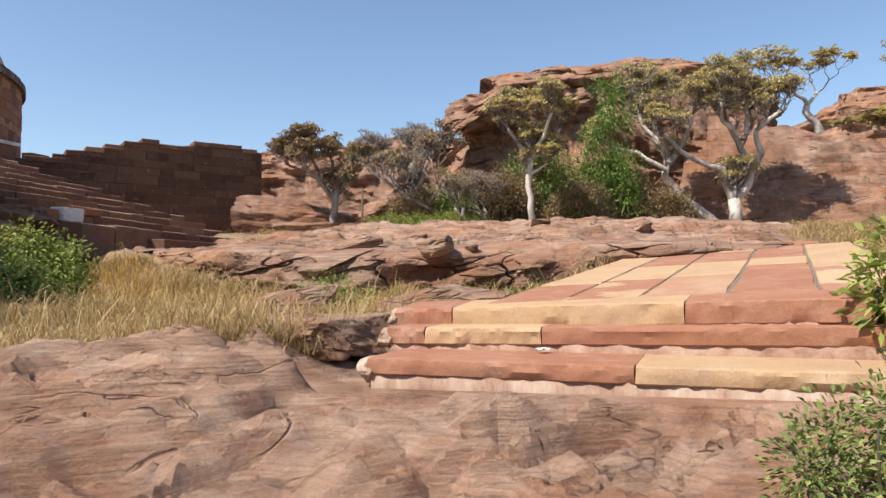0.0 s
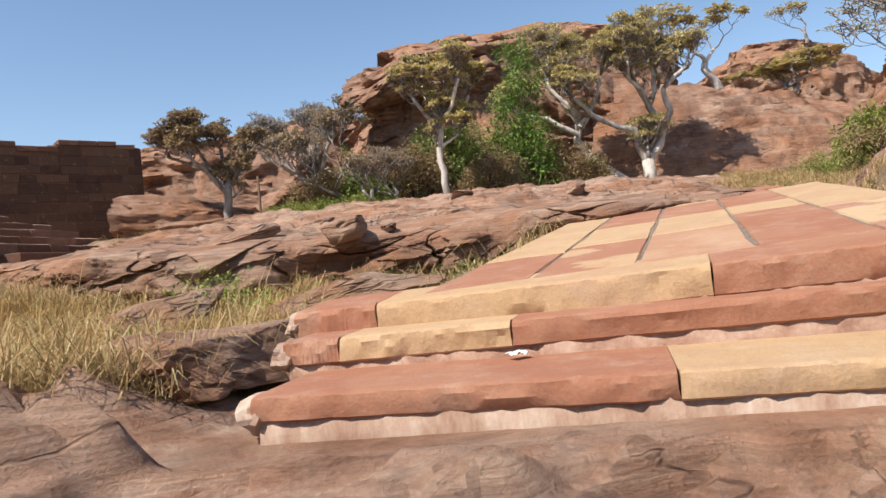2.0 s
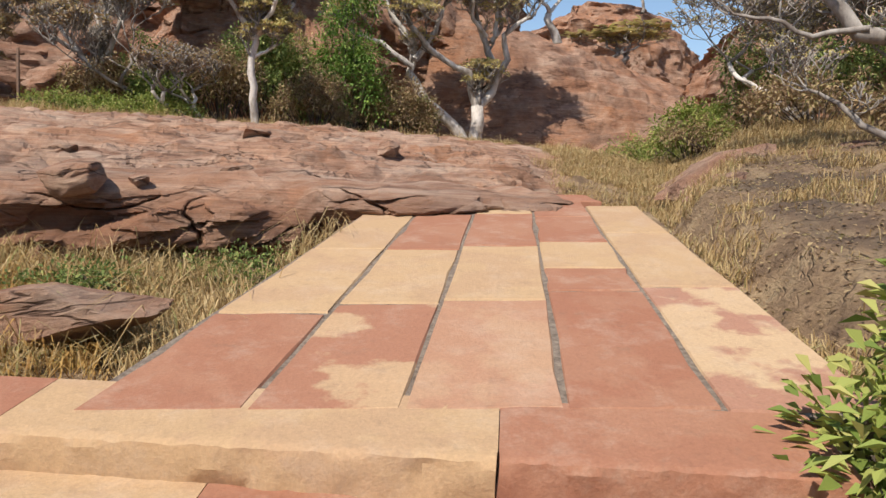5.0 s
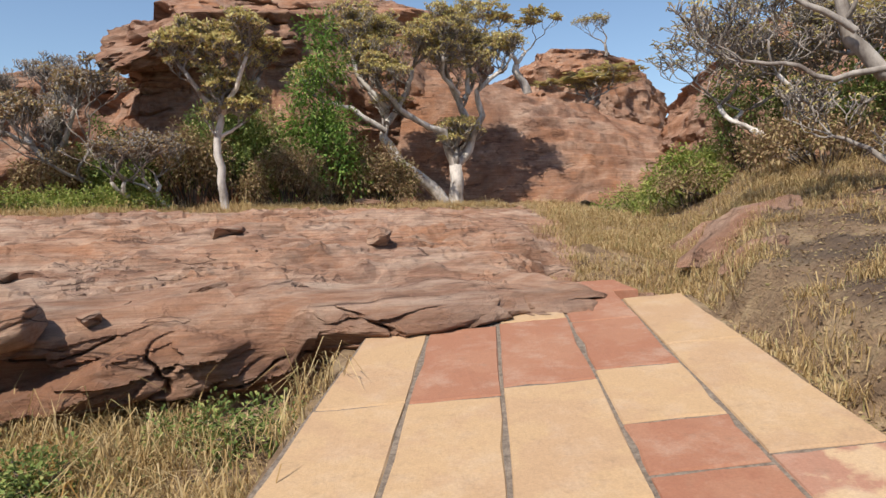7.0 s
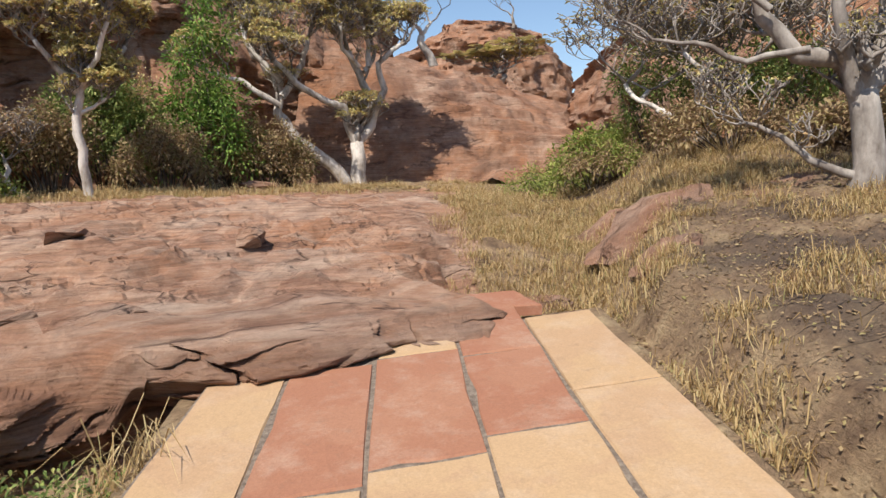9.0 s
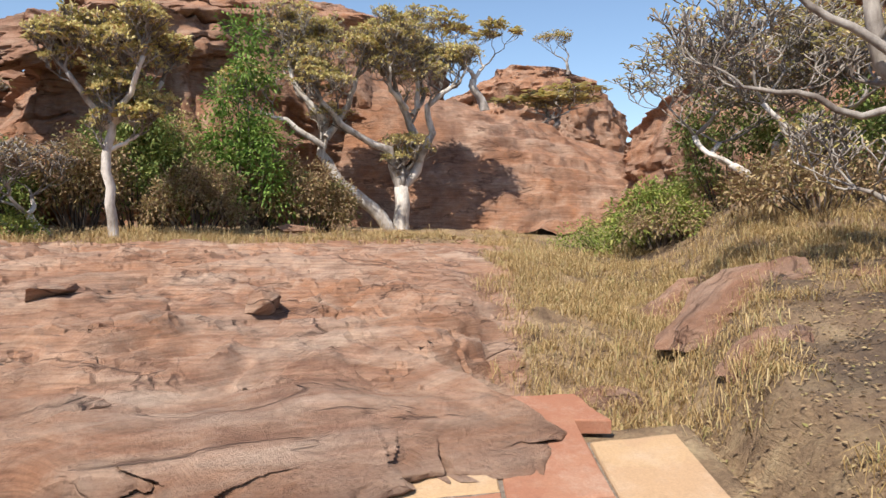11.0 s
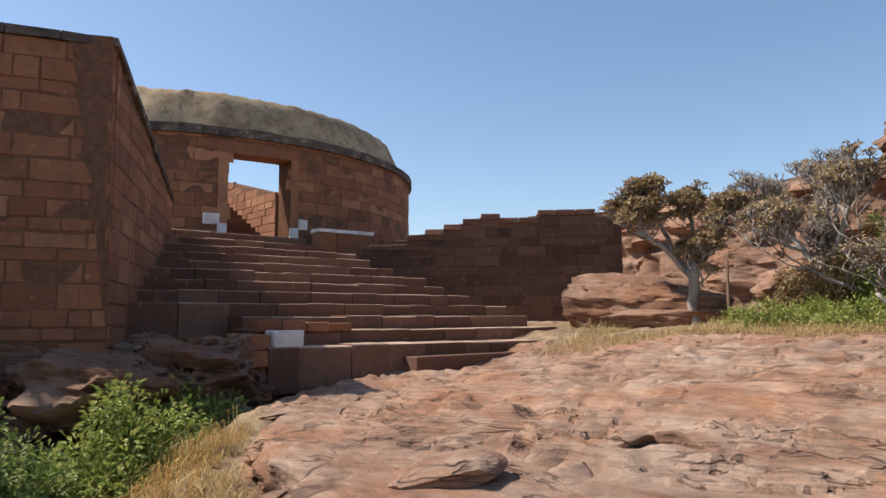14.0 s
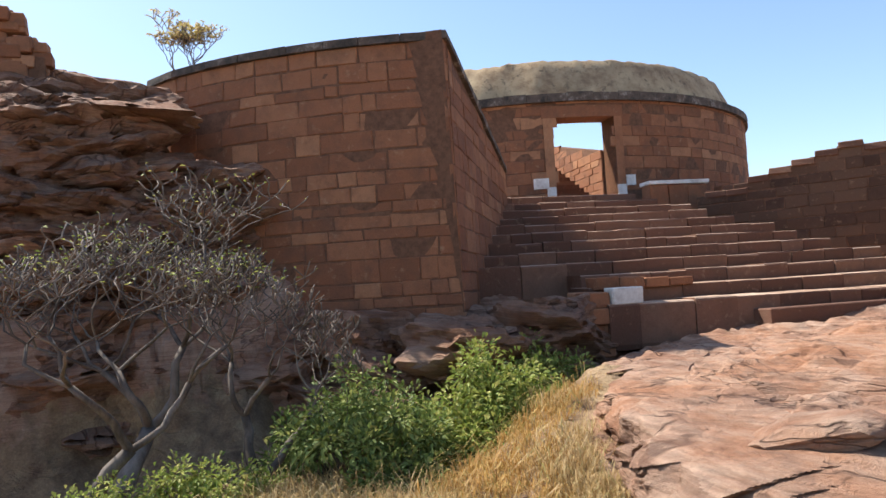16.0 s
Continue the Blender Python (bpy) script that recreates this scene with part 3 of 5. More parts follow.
def ledge_front():
    """The broken, undercut front of the great ledge: angular facets between slanting fractures."""
    xs = np.linspace(-5.8, 5.45, 520)
    kern = np.hanning(41) / np.hanning(41).sum()
    ys = np.convolve(np.pad(np.interp(xs, LEDGE_X, LEDGE_Y), 20, mode="edge"), kern, "valid")
    ys = ys + 0.16 * fbm(xs * 0.5, 0 * xs, 33.0, 3) + np.clip(xs - 4.9, 0, 1) * 0.9
    g0 = ground_z(xs, ys - 0.7, False)[0]
    g0 = np.where(xs > 2.5, np.maximum(g0, path_z(xs, ys) - 0.12), g0)
    g1 = ground_z(xs, ys + 1.7, False)[0]
    fall = smooth(5.45, 4.4, xs)
    v = np.linspace(0, 1, 120)[:, None]
    stops = (0.0, 0.14, 0.34, 0.52, 0.66, 0.82, 1.0)
    D = np.interp(v, stops, (0.35, 0.16, -0.10, -0.02, 0.16, 0.62, 1.75))
    H = np.interp(v, stops, (-0.35, 0.0, 0.32, 0.62, 0.80, 0.93, 1.0))
    kv = np.hanning(15) / np.hanning(15).sum()
    D, H = (np.convolve(np.pad(a[:, 0], 7, mode="edge"), kv, "valid")[:, None] for a in (D, H))
    top = g1 * fall + (g0 + 0.22) * (1 - fall)
    Z = g0 + H * (top - g0)
    X = xs + 0 * v
    a, b = X * 1.15 + 0.55 * Z, Z * 1.9 - 0.55 * X
    wx = 0.35 * fbm(X * 1.1, Z * 2.0, 5.0, 3)
    gap, who = cells(a * 0.34 + wx, b * 1.25 + wx, 0.95, 5)
    gap2, who2 = cells(a * 0.8 + 1.4 * wx, b * 2.6 - wx, 0.95, 9)
    face = smooth(0.02, 0.14, v) * smooth(0.97, 0.72, v)
    low = smooth(0.75, 0.4, v)
    broken = smooth(-0.25, 0.3, fbm(X * 0.5, Z * 0.8, 51.0, 2))
    push = face * broken * (0.62 * (who - 0.5) + 0.26 * (who2 - 0.5)) * (0.2 + 0.8 * low)
    seam = np.abs(fbm(X * 0.45 + 0.5 * Z, Z * 1.4 - 0.35 * X, 57.0, 4))
    push = push - 0.16 * face * low * smooth(0.05, 0.0, seam)
    push = push + 0.10 * fbm(X * 1.7, Z * 3.2, 9.0, 5) + 0.12 * fbm(X * 0.6, Z, 19.0, 2)
    Y = ys + D - push
    Z = Z + smooth(0.6, 0.9, v) * smooth(1.0, 0.9, v) * 0.05 * fbm(X * 1.3, Y * 1.3, 41.0, 4)
    Z = np.where(v > 0.985, Z - 0.05, Z)
    me = grid_mesh("ledge_front", np.stack([X, Y, Z], -1), rock_mat)
    me.materials.append(ledge_face_mat)
    rows_of = np.repeat(np.arange(119), 519)
    edge = 74 + 9 * fbm(X[0, :-1] * 1.5, 0 * X[0, :-1], 3.0, 3)
    me.polygons.foreach_set("material_index", (rows_of < np.tile(edge, 119)).astype(np.int32))
    me.set_sharp_from_angle(angle=radians(35))
    tagged(new("ledge_front", me), "undercut fractured front of the sandstone ledge", "rock", kind="structure")


ledge_front()


def rockblock(x, y, z, sx, sy, sz, turn=0.0, tilt=0.0, lean=0.0, seed=0, label="angular broken sandstone rock", mat=None, name="rock", cuts=16, sub=5):
    """An angular rock: a ball cut by many planes, its faces roughened along the bedding."""
    rnd = random.Random(seed)
    bm = bmesh.new()
    bmesh.ops.create_icosphere(bm, subdivisions=sub, radius=1.0)
    P = np.array([v.co for v in bm.verts])
    for k in range(cuts):
        n = np.array((rnd.gauss(0, 1), rnd.gauss(0, 1), rnd.gauss(0, 0.8)))
        if k < 2:
            n = np.array((rnd.gauss(0, 0.12), rnd.gauss(0, 0.12), 1.0 if k == 0 else -1.0))
        n /= np.linalg.norm(n)
        c = rnd.uniform(0.5, 0.82) if cuts < 25 else rnd.uniform(0.58, 0.86)
        d = P @ n
        P = P - np.maximum(d - c, 0)[:, None] * n
    S = np.array((sx, sy, sz))
    Q = P * S * 1.35
    n1 = fbm(Q[:, 0] * 1.3 + seed * 3.1, Q[:, 1] * 1.3, Q[:, 2] * 2.6, 6, 0.55)
    lay = np.abs(fbm(Q[:, 0] * 0.7 + seed, Q[:, 1] * 0.7, Q[:, 2] * 3.4, 3))
    k = (0.24 if mat is fort_rock_mat else 0.10) * min(sx, sy, 1.3)
    out = P / (np.linalg.norm(P, axis=1)[:, None] + 1e-9)
    Q = Q + out * (k * n1 - k * 0.9 * smooth(0.10, 0.0, lay))[:, None] * np.array((1, 1, 0.6))
    me = bpy.data.meshes.new(name)
    bm.to_mesh(me)
    bm.free()
    me.vertices.foreach_set("co", Q.reshape(-1).astype(np.float32))
    me.update()
    me.materials.append(mat or rock_mat)
    me.shade_smooth()
    me.set_sharp_from_angle(angle=radians(34))
    ob = new(name, me)
    ob.matrix_world = pose(x, y, z, tilt, lean, turn)
    return tagged(ob, label, "rock")


# angular pieces standing out of the ledge's top
for x, y, z, sx, sy, sz, t, s in ((2.1, 12.2, 2.32, 0.55, 0.24, 0.20, 28, 3), (-2.4, 13.3, 2.20, 0.75, 0.4, 0.20, 20, 5), (0.9, 13.4, 2.36, 0.28, 0.25, 0.20, 15, 6), (-0.2, 13.9, 2.30, 0.22, 0.2, 0.16, 40, 9), (-3.3, 14.8, 2.22, 0.9, 0.5, 0.16, 25, 12), (-4.2, 13.6, 2.05, 0.8, 0.45, 0.2, 20, 13)):
    rockblock(x, y, z - 0.13, sx * 1.1, sy, sz * 0.8, t, 0, -8, s + 200, "broken angular slab jutting from the rock shelf")
for k, (x, y, sx, sy, sz) in enumerate(((-1.53, 12.35, 0.48, 0.44, 0.20), (0.02, 11.69, 0.32, 0.33, 0.21), (0.62, 11.86, 0.09, 0.17, 0.09), (1.65, 12.42, 0.22, 0.26, 0.12), (0.87, 12.44, 0.10, 0.17, 0.08), (4.30, 14.56, 0.22, 0.26, 0.18), (-0.33, 13.68, 0.16, 0.21, 0.11), (2.25, 15.25, 0.29, 0.31, 0.09))):
    rockblock(x, y, max(gz(x, y), 2.14) + 0.02, sx, sy, sz * 0.8, 12 - 9 * k, 3, -12, 240 + k, "broken angular slab jutting from the rock shelf")
rockblock(-5.9, 27.5, 4.0, 2.2, 1.3, 0.95, 16, 0, 4, 701, "long grey-stained sandstone boulder beside the wall", cliff_mat)
rockblock(-4.2, 26.6, 3.35, 2.2, 0.8, 0.35, 10, 0, 0, 702, "low dark ledge under the boulder", cliff_mat)
rockblock(-1.2, 29.4, 4.3, 2.3, 1.3, 1.0, -8, 0, 0, 703, "low cracked sandstone boulder behind bare trees", cliff_mat)
rockblock(1.4, 30.0, 4.6, 1.7, 1.2, 1.2, 20, 0, 0, 704, "weathered sandstone boulder behind bare trees", cliff_mat)
rockblock(7.6, 25.0, gz(7.6, 25.0) + 0.08, 0.55, 0.4, 0.15, 5, 0, 0, 705, "flat sandstone slab lying among dead leaves", cliff_mat)
# flat rocks on the burnt slope
for x, y, sx, sy, t, s in ((9.6, 12.6, 1.1, 0.6, 10, 1), (11.2, 11.6, 1.0, 0.5, -15, 2), (8.0, 11.2, 0.5, 0.35, 30, 3), (10.4, 14.4, 0.9, 0.5, 8, 4), (7.6, 9.4, 0.4, 0.3, -20, 5), (9.2, 8.8, 0.6, 0.4, 25, 6), (7.3, 12.6, 0.45, 0.35, 0, 7), (12.4, 10.6, 1.0, 0.6, 5, 8)):
    rise = (float(ground_z(np.array([x + 0.6]), np.array([y]), False)[0][0]) - float(ground_z(np.array([x - 0.6]), np.array([y]), False)[0][0])) / 1.2
    rockblock(x, y, gz(x, y) - 0.10, sx, sy, 0.15, t * 0.3, 3, -math.degrees(math.atan(rise)), 720 + s, "flat dark-stained rock among dry grass", fort_rock_mat, cuts=28, sub=4)
# outcrops in the grass and by the steps
rockblock(-1.9, 9.3, 1.22, 0.75, 0.5, 0.34, 10, 0, -8, 301, "low angular outcrop in dry grass")
rockblock(-0.1, 9.0, 1.30, 0.85, 0.38, 0.22, -28, 0, -12, 302, "slanting sandstone slab among weeds")
rockblock(-1.3, 7.0, 1.02, 1.0, 0.7, 0.26, -12, 0, -6, 303, "layered sandstone outcrop beside the steps")
rockblock(-2.6, 5.8, 0.84, 1.2, 0.6, 0.28, -20, 4, -8, 304, "cracked layered outcrop above the slope")
rockblock(-3.6, 4.7, 0.75, 0.9, 0.6, 0.30, -24, 4, -8, 306, "cracked layered outcrop above the slope")
rockblock(2.3, 3.5, 0.34, 1.8, 0.75, 0.36, 26, 4, -8, 307, "long smooth shoulder of sandstone")
rockblock(0.2, 2.9, 0.05, 1.4, 0.7, 0.24, 18, 6, -4, 308, "long smooth shoulder of sandstone")
# rock that carries the fort: thick beds, one over the other
rnd = random.Random(31)
for k in range(13):
    for y in (4.6, 7.0, 9.3):
        if y > 9 and k > 9:
            continue
        z = 1.5 + 0.50 * k
        rockblock(-12.1 - 0.09 * k + rnd.uniform(-0.22, 0.22) - (0.5 if y > 9 else 0) + (0.35 if k < 3 else 0), y + rnd.uniform(-0.4, 0.4), z, rnd.uniform(1.3, 1.6), rnd.uniform(1.5, 1.9), rnd.uniform(0.45, 0.62), rnd.uniform(-15, 15), rnd.uniform(-7, 7), rnd.uniform(-8, 8), 600 + k * 3 + int(y), "dark bedded sandstone beside the bastion", fort_rock_mat, cuts=26, sub=5)
for x, y, z, sx, sy, sz, t, s in ((-9.7, 15.3, 2.4, 1.5, 1.2, 0.75, 20, 1), (-9.6, 13.5, 2.2, 1.4, 1.2, 0.8, 40, 2), (-10.5, 12.1, 2.2, 1.5, 1.2, 0.9, 50, 3), (-11.6, 10.7, 2.3, 1.6, 1.3, 1.0, 45, 4), (-8.6, 14.9, 1.6, 1.0, 0.9, 0.6, 10, 13), (-9.6, 11.4, 1.5, 1.3, 1.4, 0.6, 30, 14)):
    rockblock(x, y, z, sx, sy, sz, t, 0, 6, 400 + s, "dark shaded bedrock under the fort walls", fort_rock_mat)
# overhanging cap at the cliff's end
rockblock(2.1, 29.9, 8.75, 1.7, 1.6, 0.95, 12, 0, -16, 501, "dark overhanging cap rock at the cliff's end", fort_rock_mat)


# ---- paved path ----
def slab_mesh(c, thick, seed, edge=0.012):
    """A worn stone slab over four corners (counter-clockwise, on top), split for a little unevenness."""
    rnd = random.Random(seed)
    c = [np.array(p, float) for p in c]
    mid = sum(c) / 4
    ring = []
    for i in range(4):
        a, b = c[i], c[(i + 1) % 4]
        for k in range(4):
            p = a + (b - a) * (k / 4)
            inward = (mid - p) / np.linalg.norm(mid - p)
            ring.append(p + inward * abs(rnd.gauss(0, 0.010)) + np.array((0, 0, rnd.gauss(0, 0.002))))
    n = len(ring)
    verts = [p - np.array((0, 0, thick)) for p in ring] + [p - np.array((0, 0, edge)) for p in ring]
    verts += [p + (mid - p) / np.linalg.norm(mid - p) * edge for p in ring] + [mid]
    faces = []
    for i in range(n):
        j = (i + 1) % n
        faces += [(i, j, n + j, n + i), (n + i, n + j, 2 * n + j, 2 * n + i), (2 * n + i, 2 * n + j, 3 * n)]
    return mesh_of("slab", verts, faces)


paving = tagged(new("paved_path"), "path of red and yellow sandstone slabs", "path", kind="structure")
W0 = [0.30, 1.02, 1.68, 2.38, 3.06, 3.78]     # joints across the path at its near end
W1 = [0.55, 1.10, 1.72, 2.37, 3.00, 3.62]     # and at its far end
COLUMNS = [
    ([0.06, 1.38, 3.13, 4.80], [slab_red, slab_yellow, slab_yellow]),
    ([0.05, 1.56, 3.10, 4.82], [slab_red_two, slab_yellow, slab_red]),
    ([0.04, 1.63, 3.24, 4.90, 5.22], [slab_brown, slab_yellow, slab_red, slab_yellow]),
    ([0.02, 1.84, 2.46, 3.42, 4.72, 5.95], [slab_red, slab_red, slab_yellow, slab_red, slab_red]),
    ([-0.02, 1.93, 3.86, 5.45], [slab_two, slab_yellow, slab_yellow]),
]
for ci, (rows_s, mats) in enumerate(COLUMNS):
    for ri, mat in enumerate(mats):
        s0, s1 = rows_s[ri] + 0.008, rows_s[ri + 1] - 0.008
        q = []
        for wi, sv in ((ci, s0), (ci + 1, s0), (ci + 1, s1), (ci, s1)):
            g = 0.009 if wi == ci else -0.009
            q.append(path_p(W0[wi] + (W1[wi] - W0[wi]) * sv / 5.5 + g, sv))
        me = slab_mesh(q, 0.12, ci * 10 + ri)
        me.materials.append(mat)
        part("slab", me, paving)
q = [path_p(2.40, 5.97), path_p(3.25, 5.75), path_p(3.1, 6.35), path_p(2.55, 6.4)]
me = slab_mesh(q, 0.10, 77)
me.materials.append(slab_red)
part("slab", me, paving)


bedq = [path_p(0.27, 0.0, -0.012), path_p(3.76, -0.05, -0.012), path_p(3.58, 5.4, -0.012), path_p(2.95, 5.5, -0.03), path_p(2.35, 5.25, -0.012), path_p(0.52, 4.85, -0.012)]
part("bedding", mesh_of("bedding", bedq + [p - np.array((0, 0, 0.2)) for p in bedq], [tuple(range(6))] + [((i + 1) % 6, i, i + 6, (i + 1) % 6 + 6) for i in range(6)], grit_mat), paving, "gritty soil in the joints")


def step_stone(a, b, depth, top, thick, seed, mat, parent):
    """One nosing stone of the front steps, from a to b along its front edge, rough on the face."""
    rnd = random.Random(seed)
    a, b = np.array(a, float), np.array(b, float)
    d = (b - a) / np.linalg.norm(b - a)
    inn = np.array((-d[1], d[0]))
    N, prof = 44, [(0.02, -thick), (-0.006, -thick + 0.02), (-0.014, -thick * 0.5), (-0.012, -0.035), (-0.002, -0.010), (0.02, 0.0), (0.07, 0.0), (depth, 0.0), (depth, -thick)]
    verts, faces = [], []
    for i in range(N + 1):
        p = a + (b - a) * i / N
        for k, (o, h) in enumerate(prof):
            ru = float(fbm(np.linalg.norm(p - a) * 7.0 + seed, k * 0.9, 0.5, 3))
            j = 0.016 * ru + rnd.gauss(0, 0.002) if k in (1, 2, 3) else 0.007 * ru if k in (4, 5) else 0
            e = p + inn * (o + j)
            if i in (0, N) and k in (2, 3, 4, 5):
                e = e + d * (0.004 if i == 0 else -0.004)
            verts.append((*e, top(e) + h + (rnd.gauss(0, 0.003) if k in (4, 5) else 0)))
    m = len(prof)
    for i in range(N):
        for k in range(m):
            k2 = (k + 1) % m
            faces.append((i * m + k, (i + 1) * m + k, (i + 1) * m + k2, i * m + k2))
    faces += [tuple(range(m)), tuple(N * m + k for k in reversed(range(m)))]
    me = mesh_of("step_stone", verts, faces, mat, True)
    me.set_sharp_from_angle(angle=radians(26))
    return part("step_stone", me, parent)


steps = tagged(new("front_steps"), "three low steps of rough red and yellow sandstone", "steps", kind="structure")

STEPS = [
    (np.array((-0.52, 5.68)), 0.80, lambda p: 1.04 + 0.012 * (p[0]), [(0.0, 2.0, slab_red), (2.004, 3.75, slab_yellow)]),
    (np.array((-0.42, 6.42)), 0.70, lambda p: 1.225 + 0.028 * (p[0]), [(0.0, 0.36, slab_red), (0.364, 1.38, slab_yellow), (1.384, 3.80, slab_red)]),
    (np.array((-0.374, 6.911)), 0.50, lambda p: path_z(p[0], p[1]) - 0.004, [(0.0, 0.60, slab_red), (0.604, 2.62, slab_yellow), (2.624, 3.90, slab_red)]),
]
for si, (o, depth, topf, stones) in enumerate(STEPS):
    D1 = np.array((0.928, -0.372)) if si < 2 else np.array((0.890, -0.455))
    for k, (a, b, mat) in enumerate(stones):
        step_stone(o + D1 * a, o + D1 * b, depth, topf, (0.135, 0.155, 0.19)[si], si * 10 + k, mat, steps)
    a, b = o + D1 * 0.03, o + D1 * (stones[-1][1] - 0.03)
    inn = np.array((-D1[1], D1[0]))
    rnd = random.Random(300 + si)
    verts, N = [], 40
    for i in range(N + 1):
        p = a + (b - a) * i / N
        for off, h in ((-0.03, -0.42), (0.0 + rnd.gauss(0, 0.006), -0.25), (0.012, -0.10), (0.28, -0.10)):
            e = p + inn * off
            verts.append((*e, topf(e) + h))
    faces = [(4 * i + k, 4 * i + 4 + k, 4 * i + 5 + k, 4 * i + 1 + k) for i in range(N) for k in range(3)]
    part("step_base", mesh_of("step_base", verts, faces, render_mat if si == 0 else joint_mat, True), steps, "pale lime mortar base" if si == 0 else "weathered mortar under the step")
    # lime mortar packed round the end of the step
    bm = bmesh.new()
    bmesh.ops.create_icosphere(bm, subdivisions=3, radius=1.0)
    for v in bm.verts:
        n = noise.fractal(v.co * 1.6 + Vector((si * 7, 0, 0)), 0.8, 2.0, 3)
        q = v.co * (1 + 0.25 * n)
        e = o + D1 * (q.x * 0.10 - 0.02) + inn * (q.y * 0.20 + 0.16)
        v.co = (*e, topf(e) - 0.10 + q.z * 0.10)
    part("mortar_fillet", bm, steps, "white mortar at the step end", render_mat)


# ---- fort ----
def wall_stones(F, length, height, parent, seed, course=(0.22, 0.46), block=(0.28, 1.25), proud=0.02, mat=None, keep=None, top_at=None, name="stone"):
    """Courses of squared stones on a wall face. F(u, h) gives the place, F.n(u) the way out."""
    rnd = random.Random(seed)
    h = 0.0
    while h < height - 0.08:
        ch = min(rnd.uniform(*course), height - h)
        if height - h - ch < 0.12:
            ch = height - h
        u = 0.0
        while u < length - 0.05:
            bw = rnd.uniform(*block)
            if length - u - bw < 0.25:
                bw = length - u
            um, hm = u + bw / 2, h + ch / 2
            okay = (keep is None or keep(um, hm)) and (top_at is None or h + ch <= top_at(um) + 0.03)
            if okay:
                g, out = 0.004, proud * rnd.uniform(0.3, 1.5)
                cs = [(u + g, h + g), (u + bw - g, h + g), (u + bw - g, h + ch - g), (u + g, h + ch - g)]
                cs = [(a + rnd.gauss(0, 0.012), b + rnd.gauss(0, 0.012)) for a, b in cs]
                verts = []
                for ring, (inset, o) in enumerate(((0.0, -0.06), (0.004, out - 0.018), (0.022, out))):
                    for a, b in cs:
                        a2 = a + (inset if a < um else -inset)
                        b2 = b + (inset if b < hm else -inset)
                        p, n = F(a2, b2)
                        verts.append(p + n * (o + (rnd.gauss(0, 0.005) if ring == 2 else 0)))
                faces = [(8, 9, 10, 11)]
                for r in (0, 4):
                    for i in range(4):
                        j = (i + 1) % 4
                        faces.append((r + i, r + j, r + 4 + j, r + 4 + i))
                part(name, mesh_of(name, verts, faces, mat or fort_mat), parent)
            u += bw
        h += ch


def backing(name, F, length, height, thick, parent, nu=40, top_at=None, u0=0.0, h0=0.0, mat=None):
    """The solid core of a wall behind its stones."""
    verts, faces = [], []
    for i in range(nu + 1):
        u = u0 + (length - u0) * i / nu
        ht = height if top_at is None else top_at(u)
        (p0, n), (p1, _) = F(u, h0), F(u, ht)
        verts += [p0, p1, p1 - n * thick, p0 - n * thick]
    for i in range(nu):
        a, b = 4 * i, 4 * i + 4
        faces += [(a, b, b + 1, a + 1), (a + 1, b + 1, b + 2, a + 2), (a + 2, b + 2, b + 3, a + 3), (a + 3, b + 3, b, a)]
    faces += [(0, 1, 2, 3), (4 * nu + 3, 4 * nu + 2, 4 * nu + 1, 4 * nu)]
    return part(name, mesh_of(name, verts, faces, mat or mortar_mat), parent)


def line_face(a, b, z, batter=0.0):
    a, b = np.array(a, float), np.array(b, float)
    d = (b - a) / np.linalg.norm(b - a)
    n = np.array((d[1], -d[0], 0.0))

    def F(u, h):
        p = np.array((*(a + d * u), z + h)) - n * batter * h
        return p, n
    return F, float(np.linalg.norm(b - a))


def curve_face(pts, z, batter=0.0):
    """A smooth face through plan points, its outside to the right of the way along them."""
    pts = np.array(pts, float)
    t = np.linspace(0, 1, len(pts))
    tt = np.linspace(0, 1, 200)
    co = np.polyfit(t, pts, min(3, len(pts) - 1))
    dense = np.stack([np.polyval(co[:, k], tt) for k in (0, 1)], 1)
    ln = np.r_[0, np.cumsum(np.hypot(*np.diff(dense, axis=0).T))]
    dd = np.gradient(dense, axis=0)
    dd /= np.linalg.norm(dd, axis=1)[:, None]

    def F(u, h):
        p = np.array([np.interp(u, ln, dense[:, 0]), np.interp(u, ln, dense[:, 1])])
        d = np.array([np.interp(u, ln, dd[:, 0]), np.interp(u, ln, dd[:, 1])])
        n = np.array((d[1], -d[0], 0.0))
        n /= np.linalg.norm(n)
        return np.array((*p, z + h)) - n * batter * h, n
    return F, float(ln[-1])


# the near bastion: a bowed front and a straight flank along the stairs
BC, BT = np.array((-9.85, 13.72)), 8.62
bastion = tagged(new("bastion"), "tall shaded bastion of squared red sandstone blocks", "fort wall")
BZ = 2.6
Ff, Lf = curve_face([(-14.6, 8.3), (-12.7, 9.6), (-11.0, 11.6), (-9.85, 13.72)], BZ, 0.035)
backing("front_wall", Ff, Lf, BT - BZ, 0.8, bastion)
wall_stones(Ff, Lf, BT - BZ - 0.16, bastion, 11)
Fs, Ls = line_face((-9.85, 13.72), (-17.2, 19.3), BZ, 0.02)
flank_top = lambda u: BT - BZ - 0.145 * u
backing("flank_wall", Fs, Ls, BT - BZ, 0.8, bastion, top_at=flank_top)
wall_stones(Fs, Ls, BT - BZ, bastion, 12, block=(0.6, 1.3), course=(0.35, 0.5), top_at=flank_top)
